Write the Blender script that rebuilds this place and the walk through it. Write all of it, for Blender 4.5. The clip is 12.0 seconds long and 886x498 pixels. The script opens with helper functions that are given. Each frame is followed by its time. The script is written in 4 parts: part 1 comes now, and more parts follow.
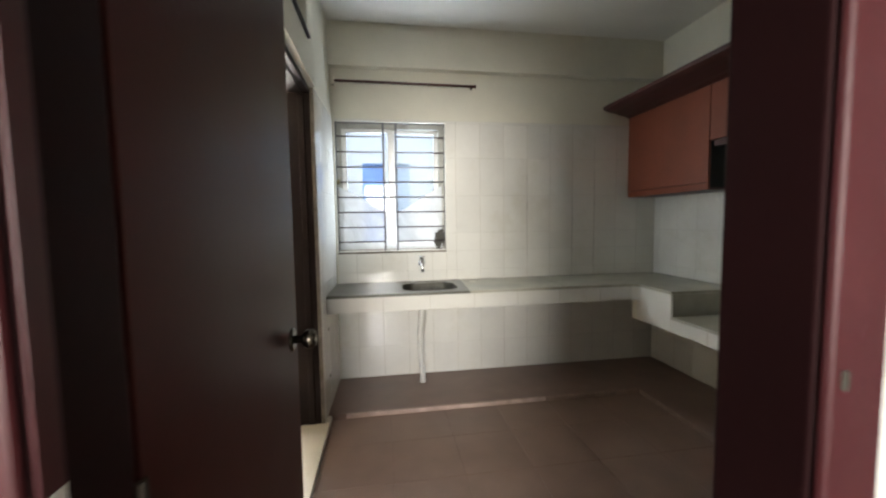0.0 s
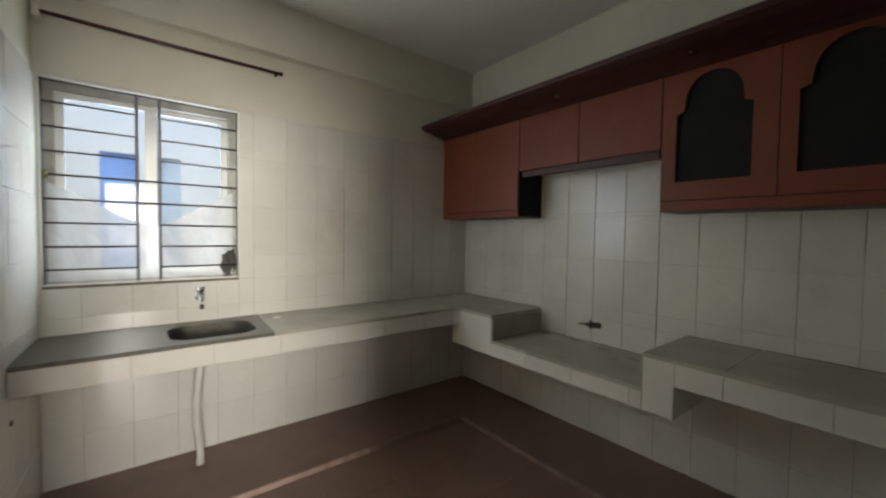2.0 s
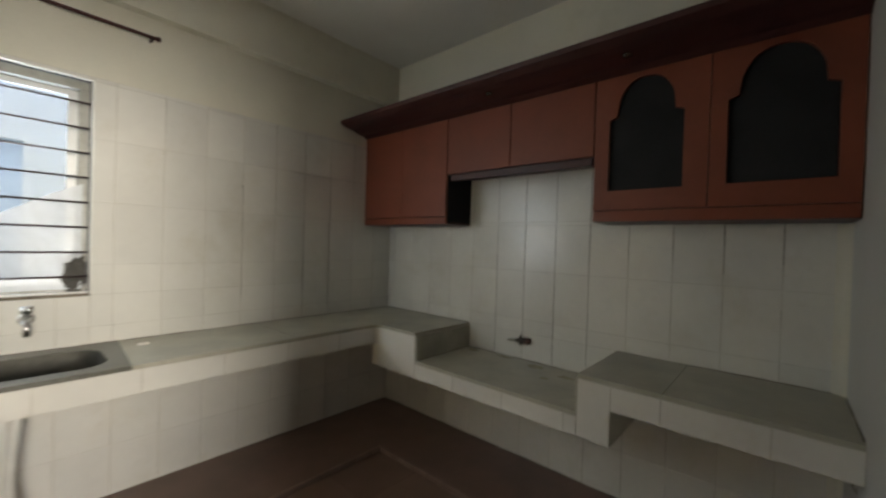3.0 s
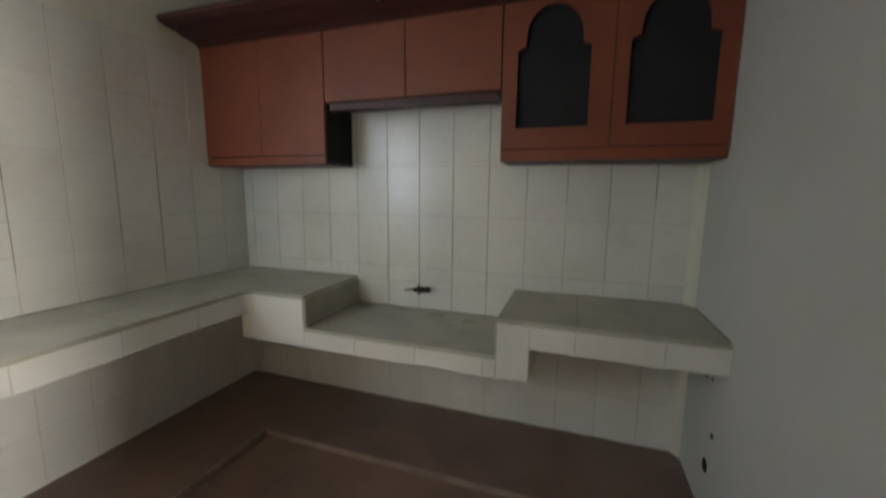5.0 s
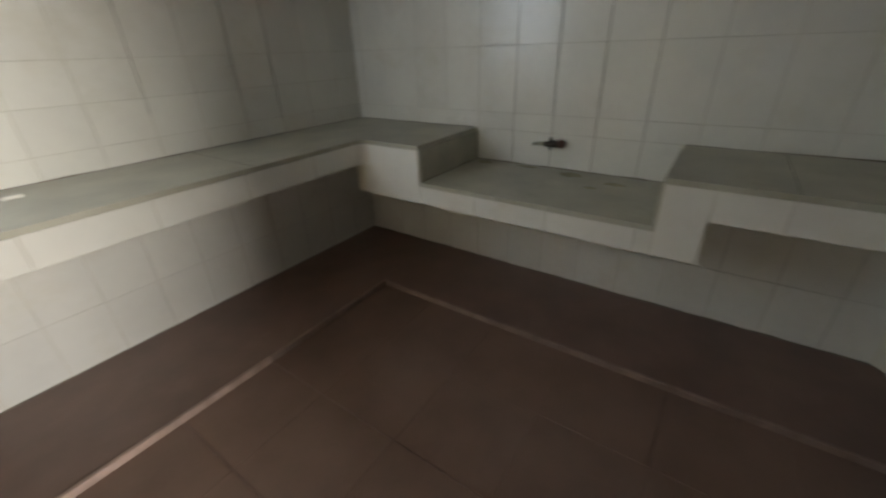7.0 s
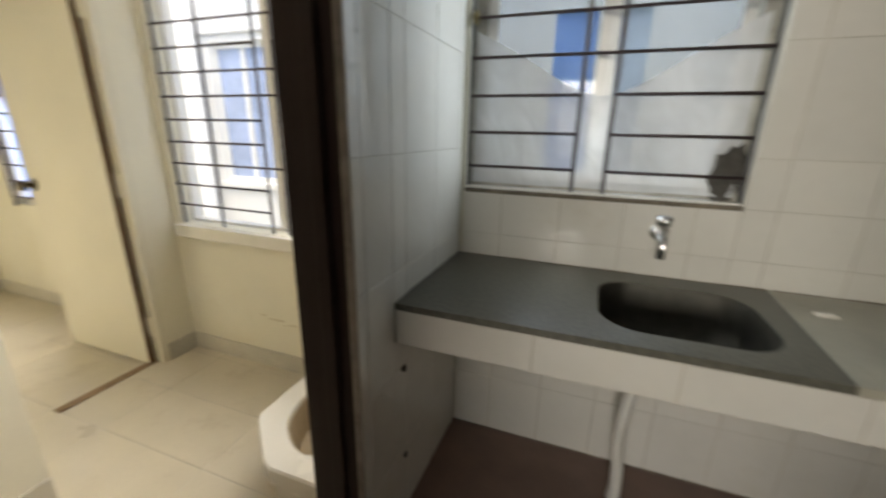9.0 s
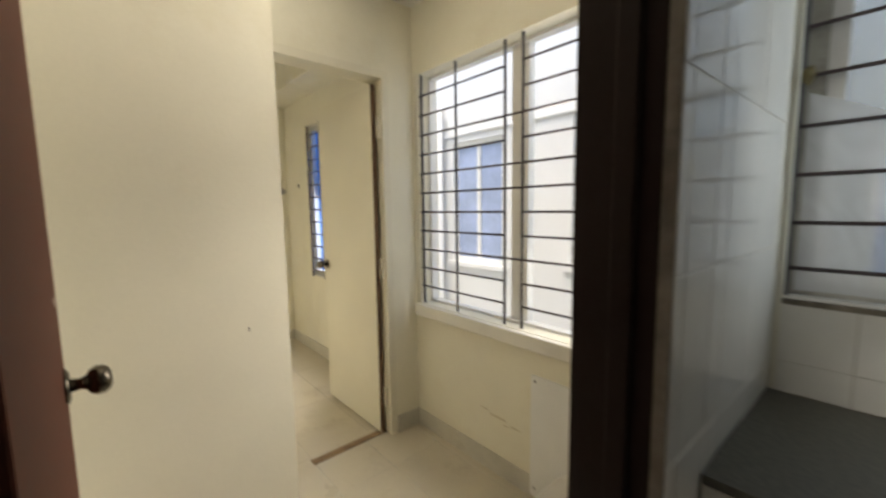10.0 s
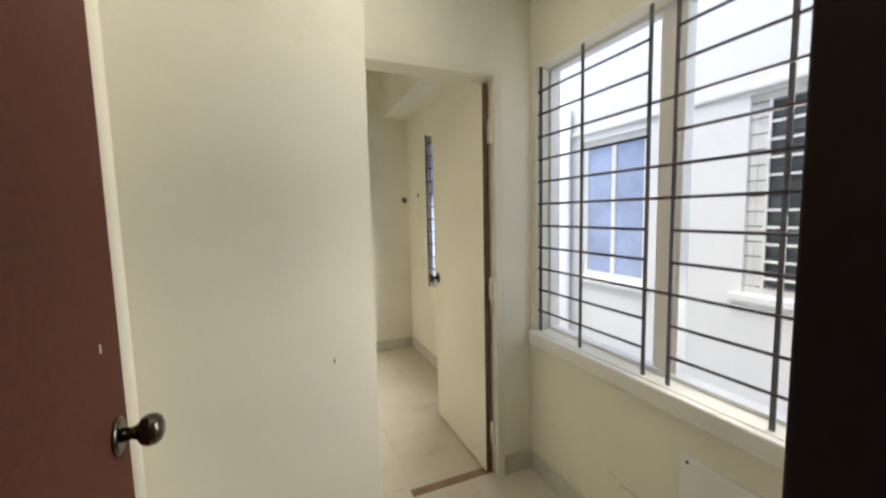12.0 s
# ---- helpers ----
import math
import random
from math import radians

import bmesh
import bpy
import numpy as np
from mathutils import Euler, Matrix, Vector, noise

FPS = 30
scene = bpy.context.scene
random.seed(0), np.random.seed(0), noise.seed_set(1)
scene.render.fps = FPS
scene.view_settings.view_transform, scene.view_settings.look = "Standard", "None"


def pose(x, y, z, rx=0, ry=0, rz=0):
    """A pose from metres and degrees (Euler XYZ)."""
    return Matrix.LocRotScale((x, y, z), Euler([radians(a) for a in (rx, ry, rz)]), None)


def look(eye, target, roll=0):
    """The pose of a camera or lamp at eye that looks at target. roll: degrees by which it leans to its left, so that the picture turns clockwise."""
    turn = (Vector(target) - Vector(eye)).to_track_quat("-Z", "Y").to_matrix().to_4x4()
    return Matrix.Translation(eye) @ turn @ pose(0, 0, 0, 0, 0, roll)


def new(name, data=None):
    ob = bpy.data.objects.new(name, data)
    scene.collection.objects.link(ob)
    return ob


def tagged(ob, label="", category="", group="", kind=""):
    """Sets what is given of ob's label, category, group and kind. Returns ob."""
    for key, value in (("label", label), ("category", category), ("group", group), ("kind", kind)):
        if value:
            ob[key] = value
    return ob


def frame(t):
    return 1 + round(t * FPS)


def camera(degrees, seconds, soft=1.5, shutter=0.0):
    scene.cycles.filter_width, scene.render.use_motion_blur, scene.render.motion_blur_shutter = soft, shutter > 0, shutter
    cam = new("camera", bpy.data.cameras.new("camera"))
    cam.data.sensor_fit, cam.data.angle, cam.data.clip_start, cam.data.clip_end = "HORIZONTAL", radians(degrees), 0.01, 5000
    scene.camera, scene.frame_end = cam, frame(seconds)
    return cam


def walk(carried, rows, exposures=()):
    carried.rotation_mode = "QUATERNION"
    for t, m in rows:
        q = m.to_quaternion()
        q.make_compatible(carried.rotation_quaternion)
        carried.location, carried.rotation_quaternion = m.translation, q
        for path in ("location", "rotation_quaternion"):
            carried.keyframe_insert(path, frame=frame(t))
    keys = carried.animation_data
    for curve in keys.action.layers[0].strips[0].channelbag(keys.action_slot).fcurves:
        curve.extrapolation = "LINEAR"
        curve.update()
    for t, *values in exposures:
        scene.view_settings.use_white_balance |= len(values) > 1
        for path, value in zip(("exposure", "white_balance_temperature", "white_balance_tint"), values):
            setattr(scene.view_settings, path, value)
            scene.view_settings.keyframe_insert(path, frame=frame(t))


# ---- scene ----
cam = camera(97.7, 12.0, soft=2.2, shutter=0.5)
PATH = [
    (0, (0.386, -0.461, 1.353), (0.69, 1.511, 1.207), -0.8),
    (0.5, (0.38, -0.252, 1.375), (0.879, 1.681, 1.245), -0.3),
    (1, (0.369, -0.089, 1.396), (1.211, 1.722, 1.288), -0.3),
    (1.5, (0.364, -0.017, 1.397), (1.454, 1.658, 1.314), 0.8),
    (2, (0.408, 0.019, 1.401), (1.644, 1.59, 1.328), 0.9),
    (2.5, (0.511, 0.125, 1.394), (1.87, 1.59, 1.324), 0.5),
    (3, (0.636, 0.209, 1.404), (2.137, 1.531, 1.38), 1.8),
    (3.2, (0.677, 0.233, 1.402), (2.258, 1.458, 1.428), 2.1),
    (4.8, (0.702, 0.581, 1.401), (2.591, 1.217, 1.236), 1.1),
    (5, (0.71, 0.593, 1.388), (2.584, 1.231, 1.101), 0.6),
    (5.5, (0.802, 0.601, 1.328), (2.599, 1.254, 0.744), -1.3),
    (6, (0.933, 0.629, 1.255), (2.631, 1.303, 0.441), -3.6),
    (6.5, (1.008, 0.67, 1.235), (2.597, 1.454, 0.307), -3.5),
    (6.7, (0.993, 0.709, 1.234), (2.538, 1.573, 0.303), -2.9),
    (8.3, (0.533, 1.305, 1.268), (0.817, 3.142, 0.529), 0.5),
    (8.5, (0.506, 1.357, 1.284), (0.5, 3.235, 0.596), 0.6),
    (9, (0.449, 1.422, 1.304), (-0.196, 3.224, 0.724), 1.2),
    (9.5, (0.329, 1.447, 1.31), (-0.825, 3.024, 0.888), 0.5),
    (10, (0.18, 1.486, 1.358), (-1.312, 2.8, 1.148), -0.8),
    (10.5, (0.096, 1.497, 1.385), (-1.554, 2.621, 1.272), -1.3),
    (11, (0.056, 1.577, 1.426), (-1.705, 2.523, 1.401), -1.5),
    (11.5, (0.039, 1.655, 1.441), (-1.791, 2.461, 1.425), -1.3),
    (12, (0.003, 1.702, 1.413), (-1.835, 2.47, 1.227), -1.3),
]
walk(cam, [(t, look(eye, target, roll)) for t, eye, target, roll in PATH], exposures=[
    (0.0, 3.75, 6900, 10), (1.0, 3.5, 7000, 10), (3.0, 3.3, 7400, 10), (5.0, 3.9, 6900, 10), (6.5, 3.68, 7000, 10),
    (8.5, 2.9, 7100, 10), (9.0, 2.62, 7400, 10), (9.5, 2.45, 7700, 10), (10.2, 2.25, 7300, 10), (11.0, 2.28, 6750, 10), (12.0, 2.3, 6650, 10)])

# ---- world and light ----
world = bpy.data.worlds.new("world")
scene.world = world
world.use_nodes = True
wn = world.node_tree
sky = wn.nodes.new("ShaderNodeTexSky")
sky.sky_type = 'NISHITA'
sky.sun_disc = False
sky.sun_elevation = radians(72)
sky.sun_rotation = radians(180)
wn.links.new(sky.outputs[0], wn.nodes["Background"].inputs[0])
wn.nodes["Background"].inputs[1].default_value = 0.11

sun_data = bpy.data.lights.new("sun", 'SUN')
sun_data.energy = 0.62
sun_data.angle = radians(25)
sun_data.color = (1.0, 0.95, 0.88)
sun_ob = new("sun", sun_data)
sun_ob.matrix_world = look((0, -2.08, 20), (0, 4.4, 0.0))


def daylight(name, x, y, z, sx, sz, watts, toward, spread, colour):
    """A lamp standing in for sky and facade light, slantwise through a window opening; toward: its mean direction."""
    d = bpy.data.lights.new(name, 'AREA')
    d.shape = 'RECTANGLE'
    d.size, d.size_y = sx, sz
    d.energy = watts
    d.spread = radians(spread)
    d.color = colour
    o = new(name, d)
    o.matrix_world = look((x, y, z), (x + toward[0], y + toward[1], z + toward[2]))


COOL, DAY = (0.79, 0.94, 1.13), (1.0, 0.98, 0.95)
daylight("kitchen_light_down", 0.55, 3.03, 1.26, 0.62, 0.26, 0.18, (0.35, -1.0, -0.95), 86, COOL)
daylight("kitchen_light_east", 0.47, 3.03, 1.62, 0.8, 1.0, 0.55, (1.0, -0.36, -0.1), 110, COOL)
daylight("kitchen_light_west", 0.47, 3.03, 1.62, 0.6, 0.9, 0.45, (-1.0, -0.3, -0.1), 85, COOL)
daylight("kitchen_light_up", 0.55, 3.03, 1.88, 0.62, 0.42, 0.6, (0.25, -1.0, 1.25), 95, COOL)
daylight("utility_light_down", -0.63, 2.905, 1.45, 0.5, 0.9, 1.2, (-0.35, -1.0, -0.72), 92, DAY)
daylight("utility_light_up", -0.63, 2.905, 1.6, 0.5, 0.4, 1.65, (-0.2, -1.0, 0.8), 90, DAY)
daylight("washroom_light", -2.93, 3.09, 1.35, 0.66, 0.9, 4.5, (0.0, -1.0, -0.5), 120, DAY)
# added fill from the unseen hall, brightens the kitchen through the entrance
daylight("hall_fill_light", -0.05, -3.58, 1.6, 1.2, 1.3, 4.2, (0.13, 1.0, -0.02), 75, DAY)


# ---- materials ----
def surface(name, base, rough=0.6, var=0.12, scale=6.0, fine=60.0, bump=0.1, metal=0.0, tint=None, piece=0.0, coat=0.0, stain=None, stain_scale=2.0):
    """Noise at two sizes over a base colour, fine relief, and an optional stain colour in patches."""
    m = bpy.data.materials.new(name)
    m.use_nodes = True
    nt = m.node_tree
    b = nt.nodes["Principled BSDF"]
    b.inputs["Metallic"].default_value = metal
    b.inputs["Coat Weight"].default_value = coat
    b.inputs["Coat Roughness"].default_value = 0.1
    tc = nt.nodes.new("ShaderNodeTexCoord")
    big = nt.nodes.new("ShaderNodeTexNoise")
    big.inputs["Scale"].default_value = scale
    big.inputs["Detail"].default_value = 6
    small = nt.nodes.new("ShaderNodeTexNoise")
    small.inputs["Scale"].default_value = fine
    small.inputs["Detail"].default_value = 4
    where = nt.nodes.new("ShaderNodeNewGeometry").outputs["Position"] if piece else tc.outputs["Object"]
    for n in (big, small):
        nt.links.new(where, n.inputs["Vector"])
    mix = nt.nodes.new("ShaderNodeMix")
    mix.data_type = 'RGBA'
    dark = [c * (1 - var) for c in base]
    light = [min(1, c * (1 + var * 0.6)) for c in (tint or base)]
    mix.inputs["A"].default_value = (*dark, 1)
    mix.inputs["B"].default_value = (*light, 1)
    ramp = nt.nodes.new("ShaderNodeMapRange")
    ramp.inputs["From Min"].default_value = 0.3
    ramp.inputs["From Max"].default_value = 0.7
    nt.links.new(big.outputs["Fac"], ramp.inputs["Value"])
    nt.links.new(ramp.outputs["Result"], mix.inputs["Factor"])
    colour = mix.outputs["Result"]
    hsv = nt.nodes.new("ShaderNodeHueSaturation")
    val = nt.nodes.new("ShaderNodeMapRange")
    val.inputs["To Min"].default_value = 1 - var * 0.5
    val.inputs["To Max"].default_value = 1 + var * 0.5
    nt.links.new(small.outputs["Fac"], val.inputs["Value"])
    if piece:
        info = nt.nodes.new("ShaderNodeObjectInfo")
        pr = nt.nodes.new("ShaderNodeMapRange")
        pr.inputs["To Min"].default_value = 1 - piece
        pr.inputs["To Max"].default_value = 1 + piece
        nt.links.new(info.outputs["Random"], pr.inputs["Value"])
        mul = nt.nodes.new("ShaderNodeMath")
        mul.operation = 'MULTIPLY'
        nt.links.new(pr.outputs["Result"], mul.inputs[0])
        nt.links.new(val.outputs["Result"], mul.inputs[1])
        nt.links.new(mul.outputs[0], hsv.inputs["Value"])
    else:
        nt.links.new(val.outputs["Result"], hsv.inputs["Value"])
    if stain:
        sn = nt.nodes.new("ShaderNodeTexNoise")
        sn.inputs["Scale"].default_value = stain_scale
        sn.inputs["Detail"].default_value = 8
        sn.inputs["Roughness"].default_value = 0.7
        nt.links.new(where, sn.inputs["Vector"])
        sr = nt.nodes.new("ShaderNodeMapRange")
        sr.inputs["From Min"].default_value = 0.56
        sr.inputs["From Max"].default_value = 0.78
        sr.inputs["To Max"].default_value = 0.6
        nt.links.new(sn.outputs["Fac"], sr.inputs["Value"])
        sm = nt.nodes.new("ShaderNodeMix")
        sm.data_type = 'RGBA'
        sm.inputs["B"].default_value = (*stain, 1)
        nt.links.new(sr.outputs["Result"], sm.inputs["Factor"])
        nt.links.new(colour, sm.inputs["A"])
        colour = sm.outputs["Result"]
    nt.links.new(colour, hsv.inputs["Color"])
    nt.links.new(hsv.outputs["Color"], b.inputs["Base Color"])
    rr = nt.nodes.new("ShaderNodeMapRange")
    rr.inputs["To Min"].default_value = max(0.02, rough - 0.08)
    rr.inputs["To Max"].default_value = min(1, rough + 0.08)
    nt.links.new(big.outputs["Fac"], rr.inputs["Value"])
    nt.links.new(rr.outputs["Result"], b.inputs["Roughness"])
    if bump:
        bp = nt.nodes.new("ShaderNodeBump")
        bp.inputs["Strength"].default_value = bump
        bp.inputs["Distance"].default_value = 0.004
        nt.links.new(small.outputs["Fac"], bp.inputs["Height"])
        nt.links.new(bp.outputs["Normal"], b.inputs["Normal"])
    return m


PLASTER = surface("kitchen_plaster", (0.72, 0.69, 0.58), 0.75, 0.07, 2.5, 90, 0.12, stain=(0.55, 0.5, 0.38), stain_scale=1.3)
CEILING = surface("ceiling_paint", (0.72, 0.70, 0.64), 0.85, 0.06, 2.0, 80, 0.1)
SOUTH_PAINT = surface("grey_white_paint", (0.55, 0.55, 0.52), 0.6, 0.08, 2.0, 70, 0.1, stain=(0.5, 0.47, 0.4), stain_scale=1.6)
CREAM = surface("cream_paint", (0.81, 0.775, 0.645), 0.7, 0.06, 2.0, 80, 0.1, stain=(0.66, 0.6, 0.42), stain_scale=1.1)
HALL_WHITE = surface("hall_white_paint", (0.78, 0.77, 0.74), 0.75, 0.05, 2.0, 70, 0.08)
TILE = surface("white_wall_tile", (0.74, 0.72, 0.66), 0.04, 0.06, 3.0, 30, 0.012, piece=0.03, stain=(0.60, 0.56, 0.45), stain_scale=2.2)
TILE.node_tree.nodes["Principled BSDF"].inputs["Specular IOR Level"].default_value = 0.75
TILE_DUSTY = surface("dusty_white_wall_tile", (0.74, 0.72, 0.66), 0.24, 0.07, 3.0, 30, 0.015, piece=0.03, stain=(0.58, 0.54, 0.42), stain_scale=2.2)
GROUT = surface("tile_grout", (0.56, 0.53, 0.45), 0.9, 0.25, 8, 90, 0.2, stain=(0.25, 0.22, 0.16), stain_scale=3.0)
FLOOR_TILE = surface("brown_floor_tile", (0.225, 0.145, 0.112), 0.32, 0.16, 4.0, 120, 0.05, piece=0.02, stain=(0.26, 0.175, 0.14), stain_scale=2.2)
FLOOR_GROUT = surface("brown_floor_grout", (0.19, 0.12, 0.093), 0.9, 0.2, 10, 90, 0.2)
PLINTH = surface("brown_plinth_stone", (0.205, 0.13, 0.104), 0.4, 0.2, 4.0, 120, 0.08, stain=(0.24, 0.17, 0.14))
# one edge strip in two tones: darker where less light reaches it
NOSING_SHADED = surface("shaded_nosing", (0.29, 0.205, 0.17), 0.6, 0.3, 9.0, 70, 0.2)
NOSING_LIT = surface("pale_lit_nosing", (0.42, 0.30, 0.25), 0.6, 0.3, 9.0, 70, 0.2)
WORKTOP = surface("beige_stone_worktop", (0.43, 0.41, 0.33), 0.38, 0.2, 5.0, 140, 0.06, stain=(0.27, 0.25, 0.16), stain_scale=4.0)
GRANITE = surface("grey_granite_worktop", (0.098, 0.095, 0.077), 0.34, 0.13, 70.0, 260, 0.04, tint=(0.128, 0.124, 0.10))
LAMINATE = surface("reddish_brown_laminate", (0.215, 0.052, 0.024), 0.5, 0.16, 3.0, 40, 0.03, stain=(0.18, 0.042, 0.02), stain_scale=2.5)
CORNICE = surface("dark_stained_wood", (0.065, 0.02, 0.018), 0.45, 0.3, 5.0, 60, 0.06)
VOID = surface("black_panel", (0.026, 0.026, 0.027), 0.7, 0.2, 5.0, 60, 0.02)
VOID.node_tree.nodes["Principled BSDF"].inputs["Specular IOR Level"].default_value = 0.12
MAROON = surface("glossy_maroon_door_paint", (0.046, 0.010, 0.009), 0.38, 0.15, 3.0, 60, 0.04)
MAROON_MATT = surface("brown_maroon_door_paint", (0.088, 0.026, 0.015), 0.7, 0.3, 60.0, 420, 0.25, stain=(0.11, 0.05, 0.036), stain_scale=2.4)
MAROON_MATT.node_tree.nodes["Principled BSDF"].inputs["Specular IOR Level"].default_value = 0.2
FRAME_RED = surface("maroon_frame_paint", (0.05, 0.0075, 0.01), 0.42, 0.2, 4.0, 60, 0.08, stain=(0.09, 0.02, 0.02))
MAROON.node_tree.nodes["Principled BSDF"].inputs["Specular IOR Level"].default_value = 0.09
# the frame's maroon again, darkened for the shade inside the entrance reveal
FRAME_SHADED = surface("shaded_maroon_frame_paint", (0.016, 0.0045, 0.005), 0.6, 0.2, 4.0, 60, 0.08)
FRAME_SHADED.node_tree.nodes["Principled BSDF"].inputs["Specular IOR Level"].default_value = 0.08
FRAME_DARK = surface("dark_brown_frame_paint", (0.038, 0.028, 0.027), 0.5, 0.2, 4.0, 60, 0.08)
FRAME_DARK.node_tree.nodes["Principled BSDF"].inputs["Specular IOR Level"].default_value = 0.12
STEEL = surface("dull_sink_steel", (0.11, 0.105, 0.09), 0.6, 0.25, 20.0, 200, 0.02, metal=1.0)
CHROME = surface("chrome", (0.75, 0.75, 0.74), 0.1, 0.08, 20.0, 200, 0.0, metal=1.0)
KNOB = surface("tarnished_knob_metal", (0.12, 0.105, 0.085), 0.24, 0.3, 25.0, 200, 0.02, metal=1.0)
IRON = surface("brown_black_iron", (0.045, 0.028, 0.03), 0.5, 0.4, 30.0, 200, 0.2, stain=(0.12, 0.05, 0.03), stain_scale=12)
IRON_GREY = surface("grey_painted_iron", (0.10, 0.10, 0.11), 0.45, 0.3, 30.0, 200, 0.15, stain=(0.16, 0.08, 0.05), stain_scale=12)
ALU_GRIMY = surface("grimy_aluminium", (0.36, 0.35, 0.31), 0.5, 0.3, 9.0, 120, 0.1, metal=0.2, stain=(0.12, 0.10, 0.07), stain_scale=7.0)
ALU = surface("grey_aluminium", (0.62, 0.62, 0.60), 0.4, 0.1, 10.0, 150, 0.03, metal=0.3)
PVC = surface("white_pvc", (0.72, 0.71, 0.66), 0.4, 0.1, 8.0, 100, 0.05, stain=(0.5, 0.45, 0.36), stain_scale=6)
BRASS_DARK = surface("blackened_brass", (0.05, 0.04, 0.03), 0.45, 0.3, 20.0, 200, 0.1, metal=0.6)
PALE_BRASS = surface("dull_pale_brass", (0.34, 0.33, 0.25), 0.5, 0.25, 20.0, 200, 0.1, metal=0.5)
RUST_RED = surface("dull_rust_red_paint", (0.10, 0.035, 0.02), 0.55, 0.3, 20.0, 200, 0.15)
MARBLE = surface("pale_floor_tile", (0.62, 0.56, 0.445), 0.3, 0.08, 2.5, 60, 0.03, piece=0.03, stain=(0.36, 0.28, 0.19), stain_scale=2.6)
SKIRT = surface("grey_marble_skirting", (0.60, 0.57, 0.49), 0.4, 0.15, 5.0, 60, 0.05, stain=(0.40, 0.35, 0.27), stain_scale=5)
THRESH = surface("brown_threshold", (0.26, 0.17, 0.10), 0.7, 0.3, 12.0, 90, 0.2)
LEAF_EDGE = surface("bare_brown_wood_edge", (0.13, 0.075, 0.04), 0.8, 0.35, 14.0, 120, 0.2)
CREAM_DOOR = surface("cream_door_paint", (0.77, 0.73, 0.60), 0.5, 0.06, 2.0, 90, 0.05)
WHITE_PAINT = surface("white_exterior_paint", (0.80, 0.79, 0.77), 0.8, 0.05, 1.0, 40, 0.1, stain=(0.70, 0.68, 0.65), stain_scale=0.8)
WHITE_SILL = surface("white_sill_paint", (0.80, 0.78, 0.72), 0.6, 0.06, 4.0, 80, 0.1, stain=(0.6, 0.55, 0.45), stain_scale=6)
BLUE_GLASS = surface("blue_curtained_glass", (0.38, 0.46, 0.66), 0.2, 0.2, 3.0, 20, 0.0)
DARK_GLASS = surface("dark_window_glass", (0.10, 0.115, 0.125), 0.1, 0.3, 3.0, 20, 0.0)
WHITE_FRAME = surface("white_window_frame", (0.85, 0.84, 0.81), 0.4, 0.05, 6.0, 80, 0.02)
CERAMIC = surface("white_basin_ceramic", (0.78, 0.75, 0.68), 0.25, 0.05, 4.0, 60, 0.03, stain=(0.6, 0.55, 0.45), stain_scale=5)
DIRT = surface("grey_brown_grime", (0.20, 0.17, 0.13), 0.9, 0.4, 20.0, 120, 0.4)
RAG = surface("dark_grimy_cloth", (0.085, 0.08, 0.07), 0.95, 0.4, 25.0, 160, 0.5)
STAIN_OLIVE = surface("olive_damp_stain", (0.30, 0.28, 0.21), 0.8, 0.25, 12.0, 90, 0.1)
STAIN_SCUFF = surface("brown_scuff", (0.66, 0.60, 0.45), 0.8, 0.2, 12.0, 90, 0.05)
PALE_CURTAIN = surface("pale_blue_curtained_glass", (0.26, 0.42, 0.80), 0.2, 0.2, 3.0, 20, 0.0)
FROSTED = surface("pale_frosted_glass", (0.58, 0.66, 0.76), 0.3, 0.15, 3.0, 20, 0.0)
STAIN_HOB = surface("olive_hob_stain", (0.34, 0.31, 0.21), 0.6, 0.3, 14.0, 90, 0.1)
GREY_MORTAR = surface("grey_mortar", (0.30, 0.28, 0.25), 0.9, 0.35, 14.0, 90, 0.3)
OLIVE_CLOTH = surface("olive_cloth", (0.16, 0.13, 0.06), 0.9, 0.4, 40.0, 200, 0.4)
CERAMIC_BROWN = surface("stained_basin_ceramic", (0.50, 0.40, 0.27), 0.35, 0.2, 6.0, 60, 0.05, stain=(0.32, 0.22, 0.12), stain_scale=6)
PANEL_WHITE = surface("white_panel_paint", (0.84, 0.84, 0.82), 0.45, 0.04, 4.0, 80, 0.05)
GROUND = surface("grey_concrete", (0.30, 0.29, 0.27), 0.9, 0.2, 1.0, 30, 0.2)


def clear(name, base, rough, alpha_mix):
    m = bpy.data.materials.new(name)
    m.use_nodes = True
    nt = m.node_tree
    b = nt.nodes["Principled BSDF"]
    b.inputs["Base Color"].default_value = (*base, 1)
    b.inputs["Roughness"].default_value = rough
    tr = nt.nodes.new("ShaderNodeBsdfTransparent")
    mx = nt.nodes.new("ShaderNodeMixShader")
    noise_n = nt.nodes.new("ShaderNodeTexNoise")
    noise_n.inputs["Scale"].default_value = 4.0
    mr = nt.nodes.new("ShaderNodeMapRange")
    mr.inputs["To Min"].default_value = alpha_mix * 0.75
    mr.inputs["To Max"].default_value = alpha_mix * 1.25
    nt.links.new(noise_n.outputs["Fac"], mr.inputs["Value"])
    nt.links.new(mr.outputs["Result"], mx.inputs["Fac"])
    nt.links.new(tr.outputs[0], mx.inputs[1])
    nt.links.new(b.outputs[0], mx.inputs[2])
    nt.links.new(mx.outputs[0], nt.nodes["Material Output"].inputs["Surface"])
    return m


